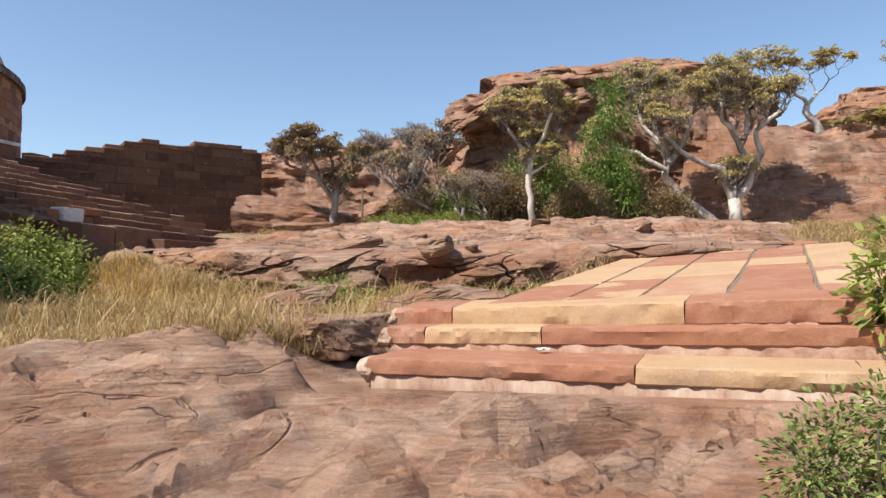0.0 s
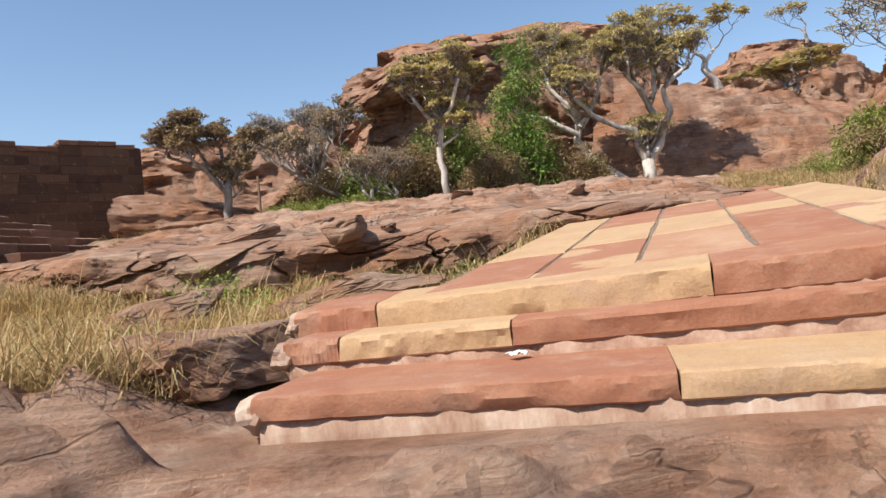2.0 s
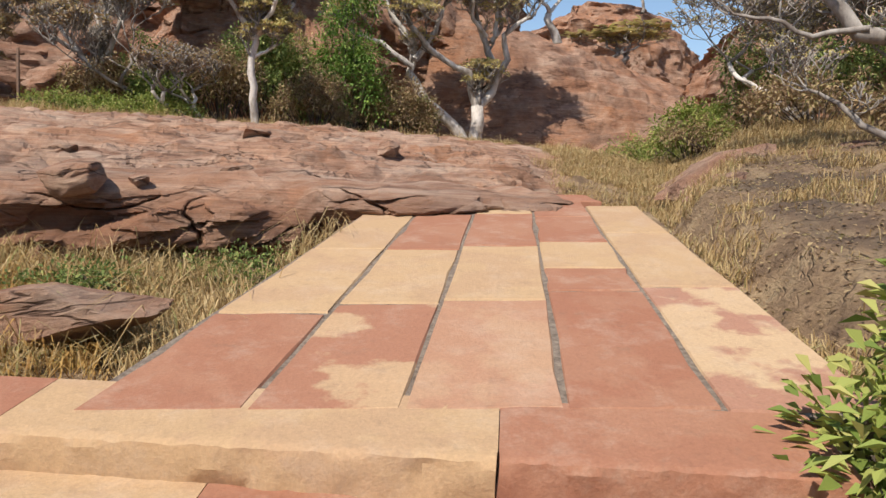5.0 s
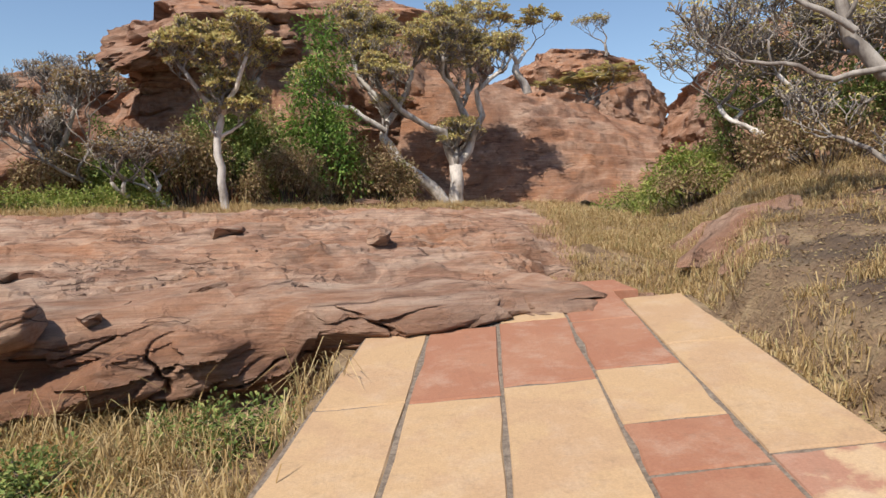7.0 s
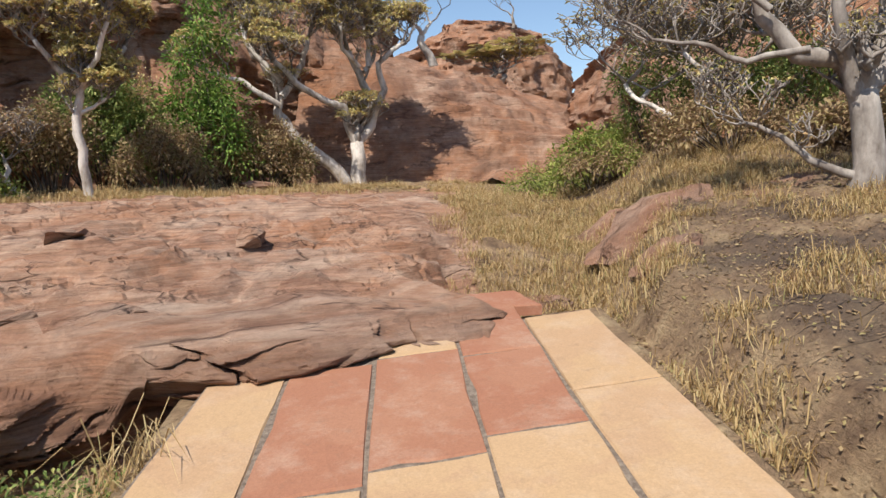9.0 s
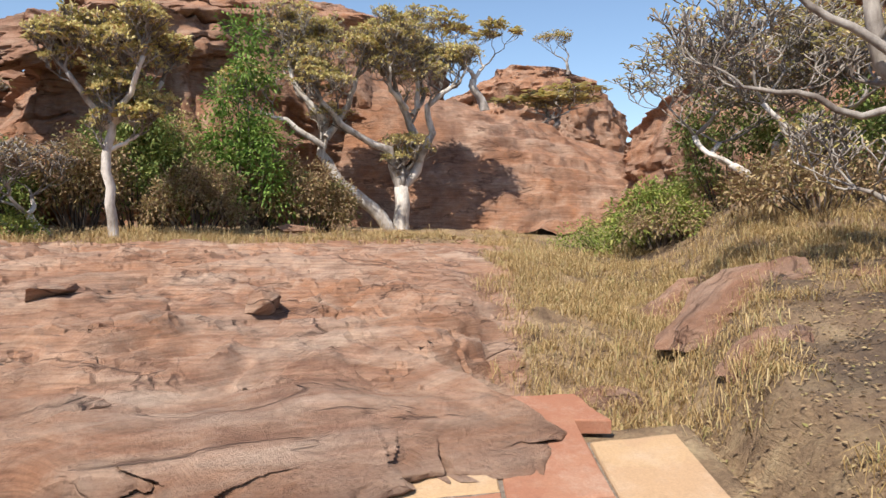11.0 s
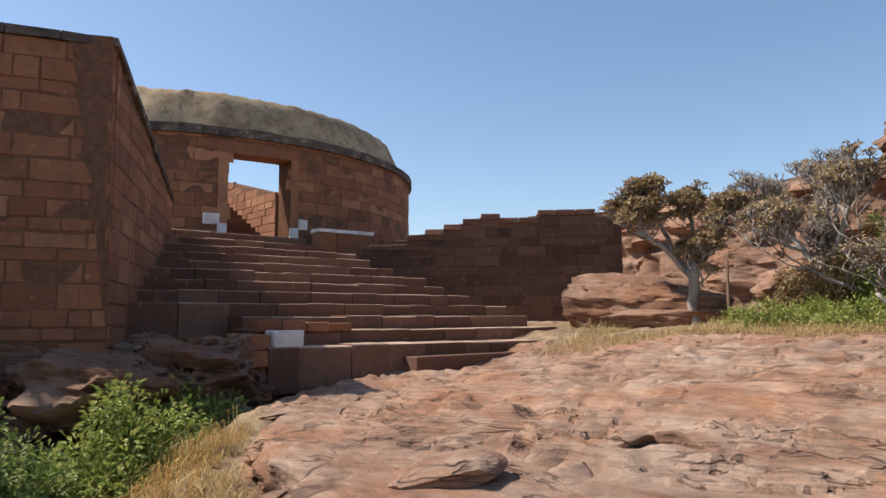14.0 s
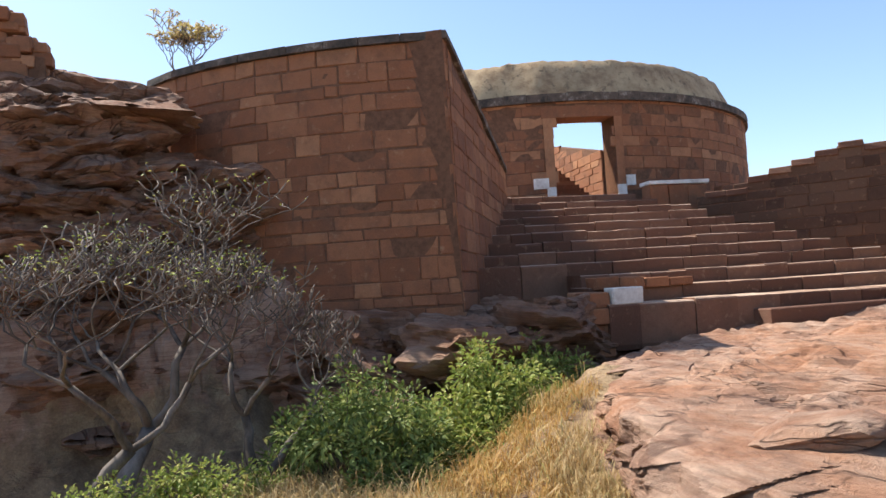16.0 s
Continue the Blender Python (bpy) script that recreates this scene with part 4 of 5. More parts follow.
for F, L, tp in ((Ff, Lf, lambda u: BT - BZ), (Fs, Ls, flank_top)):
    rnd = random.Random(5)
    u = 0.0
    while u < L - 0.1:
        w = min(rnd.uniform(0.7, 1.2), L - u)
        verts = []
        for a in (u + 0.008, u + w - 0.008):
            for o, h in ((0.10, -0.17), (0.10, -0.01), (-0.85, 0.0), (-0.85, -0.17)):
                p, n = F(a, tp(a) + h)
                verts.append(p + n * (o + rnd.gauss(0, 0.01)))
        part("coping_stone", mesh_of("coping_stone", verts, [(0, 4, 5, 1), (1, 5, 6, 2), (2, 6, 7, 3), (3, 7, 4, 0), (0, 1, 2, 3), (7, 6, 5, 4)], coping_mat), bastion)
        u += w

# round gate tower
TC, TR = np.array((-28.2, 26.7)), 10.7
TZ, TCOP = 5.4, 10.28
tower = tagged(new("gate_tower"), "round sandstone gate tower with a doorway and plastered parapet", "tower")
DOOR_A, DOOR_W = math.atan2(23.05 - 26.7, -17.75 + 28.2), 2.35


def ring_face(R, z, a0):
    def F(u, h):
        a = a0 + u / R
        n = np.array((math.cos(a), math.sin(a), 0.0))
        return np.array((*(TC + R * n[:2]), z + h)), n
    return F


A0, A1 = -1.15, 0.95
Ft = ring_face(TR, TZ, A0)
LT = (A1 - A0) * TR
ud = (DOOR_A - A0) * TR
D0, D1z = 6.5 - TZ, 9.4 - TZ
HT = TCOP - TZ
wall_stones(Ft, LT, HT - 0.25, tower, 21, course=(0.34, 0.5), block=(0.6, 1.5),
            keep=lambda u, h: not (abs(u - ud) < DOOR_W / 2 + 0.3 and D0 - 0.3 < h < D1z + 0.25))
THK = 1.0
backing("wall", Ft, ud - DOOR_W / 2, HT, THK, tower)
backing("wall", Ft, LT, HT, THK, tower, u0=ud + DOOR_W / 2)
backing("lintel", lambda u, h: (Ft(u, h)[0] + Ft(u, h)[1] * 0.05, Ft(u, h)[1]), ud + DOOR_W / 2 + 0.35, D1z + 0.42, 1.0, tower, 6, u0=ud - DOOR_W / 2 - 0.35, h0=D1z, mat=fort_mat)
backing("wall", Ft, ud + DOOR_W / 2, HT, THK, tower, 8, u0=ud - DOOR_W / 2, h0=D1z + 0.3)
for side in (-1, 1):
    c = ud + side * (DOOR_W / 2 + 0.13)
    backing("door_jamb", lambda u, h: (Ft(u, h)[0] + Ft(u, h)[1] * 0.045, Ft(u, h)[1]), c + 0.17, D1z, 1.0, tower, 3, u0=c - 0.13 if side > 0 else c - 0.17, h0=D0 - 0.3, mat=fort_mat)
    for k, (o, hh, w2) in enumerate(((0.14, 0.0, 0.32), (0.50, 0.34, 0.55 if side < 0 else 0.36))):
        c2 = ud + side * (DOOR_W / 2 + o)
        backing("whitewashed_stone", lambda u, h: (Ft(u, h)[0] + Ft(u, h)[1] * 0.075, Ft(u, h)[1]), c2 + w2 / 2, D0 + hh + 0.38, 0.1, tower, 2, u0=c2 - w2 / 2, h0=D0 + hh, mat=white_mat)
Fcop = ring_face(TR + 0.16, TZ, A0)
LC = (A1 - A0) * (TR + 0.16)
rnd = random.Random(8)
u = 0.0
while u < LC - 0.2:
    w = min(rnd.uniform(0.7, 1.4), LC - u)
    backing("coping_stone", Fcop, u + w - 0.012, HT + rnd.uniform(-0.02, 0.03), 0.7, tower, 3, u0=u, h0=HT - 0.30, mat=coping_mat)
    u += w
Fp = ring_face(TR - 0.75, TCOP, A0)
LP = (A1 - A0) * (TR - 0.75)
pv, pf, NU = [], [], 110
PROF = [(0.42, -0.1), (0.34, 0.25), (0.16, 0.7), (-0.06, 1.2), (-0.22, 1.50), (-0.30, 1.56), (-0.9, 1.52), (-1.0, 0.5), (-1.0, -0.1)]
for i in range(NU + 1):
    for o, h in PROF:
        p, n = Fp(LP * i / NU, h)
        pv.append(p + n * (o + 0.05 * float(fbm(i * 0.4, h * 2.0, 1.0, 2))) + np.array((0, 0, 0.05 * float(fbm(i * 0.7, 3.0, 1.0, 3)) if h > 1.3 else 0)))
m = len(PROF)
for i in range(NU):
    for k in range(m):
        pf.append((i * m + k, (i + 1) * m + k, (i + 1) * m + (k + 1) % m, i * m + (k + 1) % m))
pf += [tuple(range(m)), tuple(NU * m + k for k in reversed(range(m)))]
pm = mesh_of("parapet", pv, pf, plaster_mat, True)
pm.set_sharp_from_angle(angle=radians(30))
part("parapet", pm, tower, "weathered pale plaster parapet")

# steps and a side wall inside the gate
dn = np.array((math.cos(DOOR_A), math.sin(DOOR_A)))
dt = np.array((-dn[1], dn[0]))
DP = TC + dn * TR
inner = tagged(new("inner_stairs"), "narrow sunlit stairs rising beyond the gate", "stairs")
for i in range(9):
    o = DP - dn * (1.9 + 0.42 * i) - dt * 0.25
    verts = []
    for q, h in ((o + dt * -1.6, 6.2), (o + dt * 1.25, 6.2), (o + dt * 1.25 - dn * 0.5, 6.2), (o + dt * -1.6 - dn * 0.5, 6.2)):
        verts.append((*q, h))
    verts += [(x, y, 6.5 + 0.22 * (i + 1)) for x, y, _ in verts]
    part("step", mesh_of("step", verts, [(0, 1, 5, 4), (1, 2, 6, 5), (2, 3, 7, 6), (3, 0, 4, 7), (4, 5, 6, 7), (3, 2, 1, 0)], stair_mat), inner)
sw = tagged(new("inner_side_wall"), "sunlit sandstone wall with a whitewashed sloping edge", "wall")
a, b = DP - dn * 1.1 + dt * 0.98, DP - dn * 6.0 + dt * 0.30
Fi, Li = line_face(b, a, 6.25)
backing("wall", Fi, Li, 2.6, 0.6, sw, 8, top_at=lambda u: 3.3 - 0.25 * u)
wall_stones(Fi, Li, 3.3, sw, 31, top_at=lambda u: 3.3 - 0.25 * u)

# main stairs up to the gate
SU, SV = np.array((0.24, 0.971)), np.array((-0.971, 0.24))
SA = np.array((-8.5, 16.2))
stairs = tagged(new("fort_stairs"), "broad worn flight of dark red sandstone steps", "stairs")
RISE, RUN, NST = 0.305, 0.86, 12
for i in range(NST):
    rnd = random.Random(100 + i)
    s0 = (-0.1 if i < 2 else 0.1) if i < 3 else -2.2 + 0.27 * (i - 3)
    s1 = 9.2 - 0.335 * i + (0.35 if i % 3 == 0 else 0)
    zt = 2.98 + RISE * i
    s = s0
    while s < s1 - 0.05:
        w = rnd.uniform(0.55, 1.25)
        if s1 - s - w < 0.4:
            w = s1 - s
        e = rnd.gauss(0, 0.02)
        hz = zt + rnd.gauss(0, 0.012)
        zb = 2.1
        a, b = SA + SV * (RUN * i + e) + SU * (s + 0.008), SA + SV * (RUN * i + e) + SU * (s + w - 0.008)
        verts = []
        for p in (a, b):
            for o, h in ((0.03, zb), (0.0, zb + 0.1), (-0.015, hz - 0.05), (0.0, hz - 0.012), (0.03, hz), (RUN + 0.2, hz + 0.01), (RUN + 0.2, zb)):
                verts.append((*(p + SV * (o + rnd.gauss(0, 0.006))), h + (rnd.gauss(0, 0.006) if h > zb + 0.2 else 0)))
        faces = [(k, (k + 1) % 7, 7 + (k + 1) % 7, 7 + k) for k in range(7)] + [tuple(reversed(range(7))), tuple(range(7, 14))]
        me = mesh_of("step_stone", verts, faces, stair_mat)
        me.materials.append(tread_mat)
        # Nosing and top take the worn tread colour, painted lighter as sunlit.
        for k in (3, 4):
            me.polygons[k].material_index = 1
        part("step_stone", me, stairs)
        s += w


def block(name, o, length, depth, z0, z1, mat, parent, seed, du=SU, dv=SV):
    """A hewn stone with knocked edges: o is its front corner, along du, back along dv."""
    rnd = random.Random(seed)
    bm = bmesh.new()
    bmesh.ops.create_cube(bm, size=1.0)
    for v in bm.verts:
        x, y, z = v.co
        p = o + du * ((x + 0.5) * length + rnd.gauss(0, 0.012)) + dv * ((y + 0.5) * depth + rnd.gauss(0, 0.012))
        v.co = (*p, z0 + (z + 0.5) * (z1 - z0) + rnd.gauss(0, 0.008))
    bmesh.ops.bevel(bm, geom=list(bm.edges), offset=0.02, segments=1, affect="EDGES")
    bmesh.ops.recalc_face_normals(bm, faces=list(bm.faces))
    return part(name, bm, parent, "", mat)


block("low_step", SA - SV * 0.55 + SU * 3.0, 4.1, 0.6, 2.2, 2.72, stair_mat, stairs, 1)
# end pier of the stairs, whitewashed on one stone
pier = tagged(new("stair_pier"), "low stone end pier with one whitewashed block", "pier")
for k in range(4):
    for j in range(2):
        block("stone", SA - SV * (0.04) - SU * (0.55 - 0.01) + SV * (0.45 * j + (0.1 if k % 2 else 0)), 0.54, 0.43, 2.0 + 0.31 * k, 2.30 + 0.31 * k, fort_mat, pier, 40 + 2 * k + j)
for j in range(4):
    block("stone", SA + SU * (0.55 * j - 0.0) + SV * 0.72, 0.53, 0.5, 3.26, 3.52 - 0.03 * j, fort_mat, pier, 60 + j)
block("whitewashed_stone", SA - SV * 0.02 + SU * 0.02, 0.62, 0.4, 2.98, 3.30, white_mat, pier, 70)

# retaining wall with a stepped top, right of the stairs
rwall = tagged(new("retaining_wall"), "shaded sandstone retaining wall with stepped broken top", "wall")
RZ = 2.7
Fr, Lr = line_face((-15.2, 25.43), (-7.5, 30.27), RZ)


def rtop(u):
    v = 3.35 + min(0.175 * math.floor(max(u - 0.6, 0) / 0.55), 1.05)
    return v + (0.10 if 6.2 < u < 8.6 else 0.0) - (0.16 if 5.0 < u < 5.9 else 0)


backing("core", Fr, Lr, 4.1, 0.9, rwall, 60, top_at=lambda u: rtop(u) - 0.06)
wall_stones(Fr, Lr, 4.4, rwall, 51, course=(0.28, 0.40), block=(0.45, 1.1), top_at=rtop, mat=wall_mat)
for k in range(13):
    u0 = 0.3 + 0.66 * k
    if u0 + 0.66 < Lr:
        o, n = Fr(u0, 0)
        h = min(rtop(u0 + 0.1), rtop(u0 + 0.6)) + RZ
        block("coping_stone", o[:2] + n[:2] * 0.06, 0.65, 0.9, h - 0.10, h + 0.10, stair_mat, rwall, 80 + k, du=np.array((0.8466, 0.5322)), dv=-n[:2])
# low parapet stubs at the head of the stairs
stub = tagged(new("low_parapet"), "low stone parapet with a whitewashed top", "parapet")
so = SA + SV * 9.6 + SU * 6.1
for k in range(3):
    block("stone", so + SV * (-0.1) + SU * (0.72 * k), 0.7, 0.6, 5.6, 6.62, fort_mat, stub, 90 + k)
block("whitewashed_coping", so + SV * (-0.14) + SU * -0.05, 2.3, 0.7, 6.62, 6.76, white_mat, stub, 95)
for k in range(4):
    block("stone", so + SU * (2.6 + 0.15 * k) + SV * (-0.3 - 0.45 * k), 0.9, 0.45, 4.6, 6.5 - 0.22 * k, fort_mat, stub, 97 + k)


# ---- trees ----
class Tubes:
    """Gathers tapered limbs into one mesh."""

    def __init__(self):
        self.v, self.f = [], []

    def add(self, pts, radii, sides=6):
        base = len(self.v)
        prev = None
        for i, (p, r) in enumerate(zip(pts, radii)):
            d = pts[min(i + 1, len(pts) - 1)] - pts[max(i - 1, 0)]
            d = d / (np.linalg.norm(d) + 1e-9)
            if prev is None:
                ref = np.array((1.0, 0, 0)) if abs(d[0]) < 0.8 else np.array((0, 1.0, 0))
            else:
                ref = prev
            a = ref - d * np.dot(ref, d)
            a /= np.linalg.norm(a) + 1e-9
            b = np.cross(d, a)
            prev = a
            for k in range(sides):
                t = 2 * math.pi * k / sides
                self.v.append(p + (a * math.cos(t) + b * math.sin(t)) * r)
        for i in range(len(pts) - 1):
            for k in range(sides):
                k2 = (k + 1) % sides
                o = base + i * sides
                self.f.append((o + k, o + k2, o + sides + k2, o + sides + k))
        self.f.append(tuple(base + (len(pts) - 1) * sides + k for k in range(sides)))

    def mesh(self, name, mat):
        return mesh_of(name, self.v, self.f, mat, True)


class Leaves:
    def __init__(self):
        self.v, self.f = [], []

    def leaf(self, p, d, size, width, rnd, droop=0.3):
        d = d / (np.linalg.norm(d) + 1e-9)
        s = np.cross(d, np.array((rnd.gauss(0, 0.4), rnd.gauss(0, 0.4), 1.0)))
        s /= np.linalg.norm(s) + 1e-9
        b = len(self.v)
        mid = p + d * size * 0.55
        tip = p + d * size + np.array((0, 0, -droop * size))
        self.v += [p, mid + s * width / 2, tip, mid - s * width / 2]
        self.f.append((b, b + 1, b + 2, b + 3))

    def mesh(self, name, mat):
        return mesh_of(name, self.v, self.f, mat)


def rvec(rnd):
    v = np.array((rnd.gauss(0, 1), rnd.gauss(0, 1), rnd.gauss(0, 1)))
    return v / np.linalg.norm(v)


def forking_tree(name, x, y, stems, height, spread, seed, label, bark, leaf_mat, leaf_n=7, leaf_size=0.16, levels=5, r0=0.11, twig_mat=None, z=None, bias=(0, 0), fill=None):
    """A frangipani-like tree: crooked stems that fork again and again into an umbrella of stubby twigs."""
    rnd = random.Random(seed)
    T, W, L = Tubes(), Tubes(), Leaves()
    z0 = (gz(x, y) if z is None else z) - 0.12

    def limb(p, d, length, r, level):
        n = 5 if level < 2 else 3
        pts, radii = [p], [r]
        for i in range(n):
            lift = 0.24 if level > 0 else 0.10
            d = d + np.array((rnd.gauss(0, 0.34), rnd.gauss(0, 0.34), lift + rnd.gauss(0, 0.16)))
            d /= np.linalg.norm(d)
            p = p + d * length / n
            pts.append(p)
            radii.append(max(r * (1 - 0.28 * (i + 1) / n), 0.009 if height > 2 else 0.004))
        (T if level < 2 else W).add(pts, radii, 8 if level < 2 else 5)
        if level >= levels:
            for _ in range(leaf_n):
                v = rvec(rnd)
                v[2] = abs(v[2]) * 0.5 - 0.1
                L.leaf(p + d * rnd.uniform(-0.10, 0.02), d * 0.4 + v, leaf_size * rnd.uniform(0.6, 1.25), leaf_size * rnd.uniform(0.32, 0.46), rnd, rnd.uniform(0.1, 0.6))
            return
        k = 3 if rnd.random() < (0.3 if level == 0 else 0.75) else 2
        ang = rnd.uniform(0, 2 * math.pi)
        for j in range(k):
            t = ang + 2 * math.pi * j / k + rnd.gauss(0, 0.35)
            out = np.array((math.cos(t) * spread + bias[0], math.sin(t) * spread + bias[1], 0.05))
            d2 = d * (0.75 if level < 2 else 0.55) + out * rnd.uniform(0.6, 1.05)
            d2[2] = max(d2[2], -0.05)
            d2 /= np.linalg.norm(d2)
            limb(p, d2, length * rnd.uniform(0.62, 0.84), radii[-1] * rnd.uniform(0.62, 0.78), level + 1)

    for dx, dy, lean_x, lean_y, share in stems:
        limb(np.array((x + dx, y + dy, z0)), np.array((lean_x, lean_y, 1.0)), height * 0.31 * share, r0 * share, 0)
    if fill:
        # bring the crown to its true height and width
        V = np.array(T.v + W.v)
        kz = fill[0] / (V[:, 2].max() - z0)
        kx = fill[1] / (np.percentile(V[:, 0], 98) - np.percentile(V[:, 0], 2))
        for g in (T, W, L):
            g.v = [np.array((x + (p[0] - x) * kx, y + (p[1] - y) * kx, z0 + (p[2] - z0) * kz)) for p in g.v]
    top = max(v[2] for v in W.v)
    tree = tagged(new(name), label, "tree")
    part("trunk", T.mesh("trunk", bark), tree)
    tagged(part("twigwork", W.mesh("twigwork", twig_mat or bark), tree), kind="stuff")
    if L.f:
        part("crown", L.mesh("crown", leaf_mat), tree)
    return tree, top


def bush(name, x, y, rx, ry, h, seed, label, leaf_mat, n=2600, size=0.10, stems=14, z=None, shape=0.6, up=0.2):
    """A leafy shrub: thin stems and leaves gathered in uneven clumps."""
    rnd = random.Random(seed)
    T, L = Tubes(), Leaves()
    z0 = (gz(x, y) if z is None else z) - 0.05
    clumps = []
    for _ in range(stems * 3):
        a, q = rnd.uniform(0, 2 * math.pi), math.sqrt(rnd.random())
        hh = h * (1 - q ** 2 * shape) * rnd.uniform(0.45, 1.08)
        clumps.append(np.array((x + math.cos(a) * q * rx, y + math.sin(a) * q * ry, z0 + hh)))
    for c in clumps[::3]:
        b = np.array((x + (c[0] - x) * 0.35, y + (c[1] - y) * 0.35, z0))
        m = (b + c) / 2 + np.array((rnd.gauss(0, 0.06), rnd.gauss(0, 0.06), 0.05))
        T.add([b, m, c], [0.018, 0.012, 0.005], 4)
    for _ in range(n):
        c = rnd.choice(clumps)
        v = rvec(rnd)
        p = c + v * np.array((0.24, 0.24, 0.30)) * (rnd.random() ** 0.6) * (0.6 + 0.25 * h)
        if p[2] < z0:
            p[2] = z0 + rnd.uniform(0, 0.15)
        d = v + np.array((0, 0, up))
        L.leaf(p, d, size * rnd.uniform(0.6, 1.3), size * rnd.uniform(0.35, 0.55), rnd)
    ob = tagged(new(name), label, "shrub")
    tagged(part("stemwork", T.mesh("stemwork", bark_dark), ob), kind="stuff")
    part("foliage", L.mesh("foliage", leaf_mat), ob)
    return ob


def limbed_tree(name, limbs, seed, label, bark, leaf_mat, place, leaf_n=4, leaf_size=0.2, levels=4, length=1.0, spread=0.95, twig_mat=None):
    """A tree with its chief limbs given as lines; place(a, b) sets them in the world, twigs fork from their ends."""
    rnd = random.Random(seed)
    T, W, L = Tubes(), Tubes(), Leaves()

    def twig(p, d, ln, r, level):
        pts, radii = [p], [r]
        for i in range(3):
            d = d + np.array((rnd.gauss(0, 0.34), rnd.gauss(0, 0.34), 0.20 + rnd.gauss(0, 0.2)))
            d /= np.linalg.norm(d)
            p = p + d * ln / 3
            pts.append(p)
            radii.append(max(r * (1 - 0.1 * (i + 1)), 0.009))
        W.add(pts, radii, 5)
        if level >= levels:
            for _ in range(leaf_n):
                v = rvec(rnd)
                v[2] = abs(v[2]) * 0.9 - 0.2
                L.leaf(p, d * 0.4 + v, leaf_size * rnd.uniform(0.6, 1.25), leaf_size * rnd.uniform(0.32, 0.46), rnd, rnd.uniform(0.1, 0.6))
            return
        k = 3 if rnd.random() < 0.8 else 2
        ang = rnd.uniform(0, 2 * math.pi)
        for j in range(k):
            t = ang + 2 * math.pi * j / k + rnd.gauss(0, 0.35)
            d2 = d * 0.6 + np.array((math.cos(t), math.sin(t), 0.05)) * spread * rnd.uniform(0.6, 1.0)
            d2[2] = max(d2[2], -0.1)
            twig(p, d2 / np.linalg.norm(d2), ln * rnd.uniform(0.66, 0.86), radii[-1] * rnd.uniform(0.66, 0.8), level + 1)

    for line, r0, r1, off in limbs:
        P = [place(a, b) for a, b in line]
        # small crooks between the given points
        pts, m = [P[0]], len(P) - 1
        for i in range(m):
            for q in (0.33, 0.67, 1.0):
                pts.append(P[i] + (P[i + 1] - P[i]) * q + (rvec(rnd) * 0.05 * np.linalg.norm(P[i + 1] - P[i]) if q < 1 else 0))
        depth = np.linspace(0, off, len(pts))
        dy = place(0, 0) - place(-1, 0)
        side = np.array((-dy[1], dy[0], 0.0)) / np.hypot(dy[0], dy[1])
        pts = [p + side * e for p, e in zip(pts, depth)]
        rad = np.linspace(r0, r1, len(pts))
        T.add(pts, list(rad), 9)
        end = pts[-1] - pts[-3]
        for _ in range(4):
            twig(pts[-1], end / np.linalg.norm(end) + 0.8 * rvec(rnd), length * rnd.uniform(0.75, 1.1), r1 * 0.75, 0)
        if len(pts) > 6:
            for n in (len(pts) * 2 // 3, len(pts) * 5 // 6):
                twig(pts[n], rvec(rnd) + np.array((0, 0, 0.5)), length * 0.85, rad[n] * 0.45, 1)
    tree = tagged(new(name), label, "tree")
    part("trunk", T.mesh("trunk", bark), tree)
    tagged(part("twigwork", W.mesh("twigwork", twig_mat or bark), tree), kind="stuff")
    if L.f:
        part("crown", L.mesh("crown", leaf_mat), tree)
    return tree


def on_plane(x, y, z, across, scale):
    """A drawing plane through a tree's foot: a to the side, b up, in units of scale."""
    return lambda a, b: np.array((x + a * scale * across[0], y + a * scale * across[1], z + b * scale))


limbed_tree("frangipani_tree", [
    ([(0, -0.2), (-0.1, 0.75), (-0.16, 1.75), (-0.05, 2.45)], 0.11, 0.085, 0.0),
    ([(-0.05, 2.4), (0.3, 2.75), (0.65, 2.95), (0.95, 3.4)], 0.08, 0.05, 0.3),
    ([(-0.1, 2.3), (-0.5, 2.8), (-0.85, 3.3)], 0.08, 0.05, -0.3),
    ([(-0.05, 2.4), (0, 3.1), (0.2, 3.6)], 0.08, 0.05, 0.0),
    ([(-0.05, 2.4), (-0.3, 3.0), (-0.4, 3.7)], 0.07, 0.045, 0.7),
    ([(-0.05, 2.4), (0.3, 3.0), (0.5, 3.7)], 0.07, 0.045, -0.7),
    ([(-0.16, 1.8), (0.2, 2.0), (0.45, 2.2)], 0.05, 0.03, 0.0),
], 4, "slim pale-barked tree with thin yellowing leaves", bark_white, leaf_olive, on_plane(3.2, 22.9, gz(3.2, 22.9) - 0.05, (1, 0), 1.0), 3, 0.15, 5, 0.34, 0.9, bark_grey)
BZ0 = gz(12.5, 29.2) - 0.15
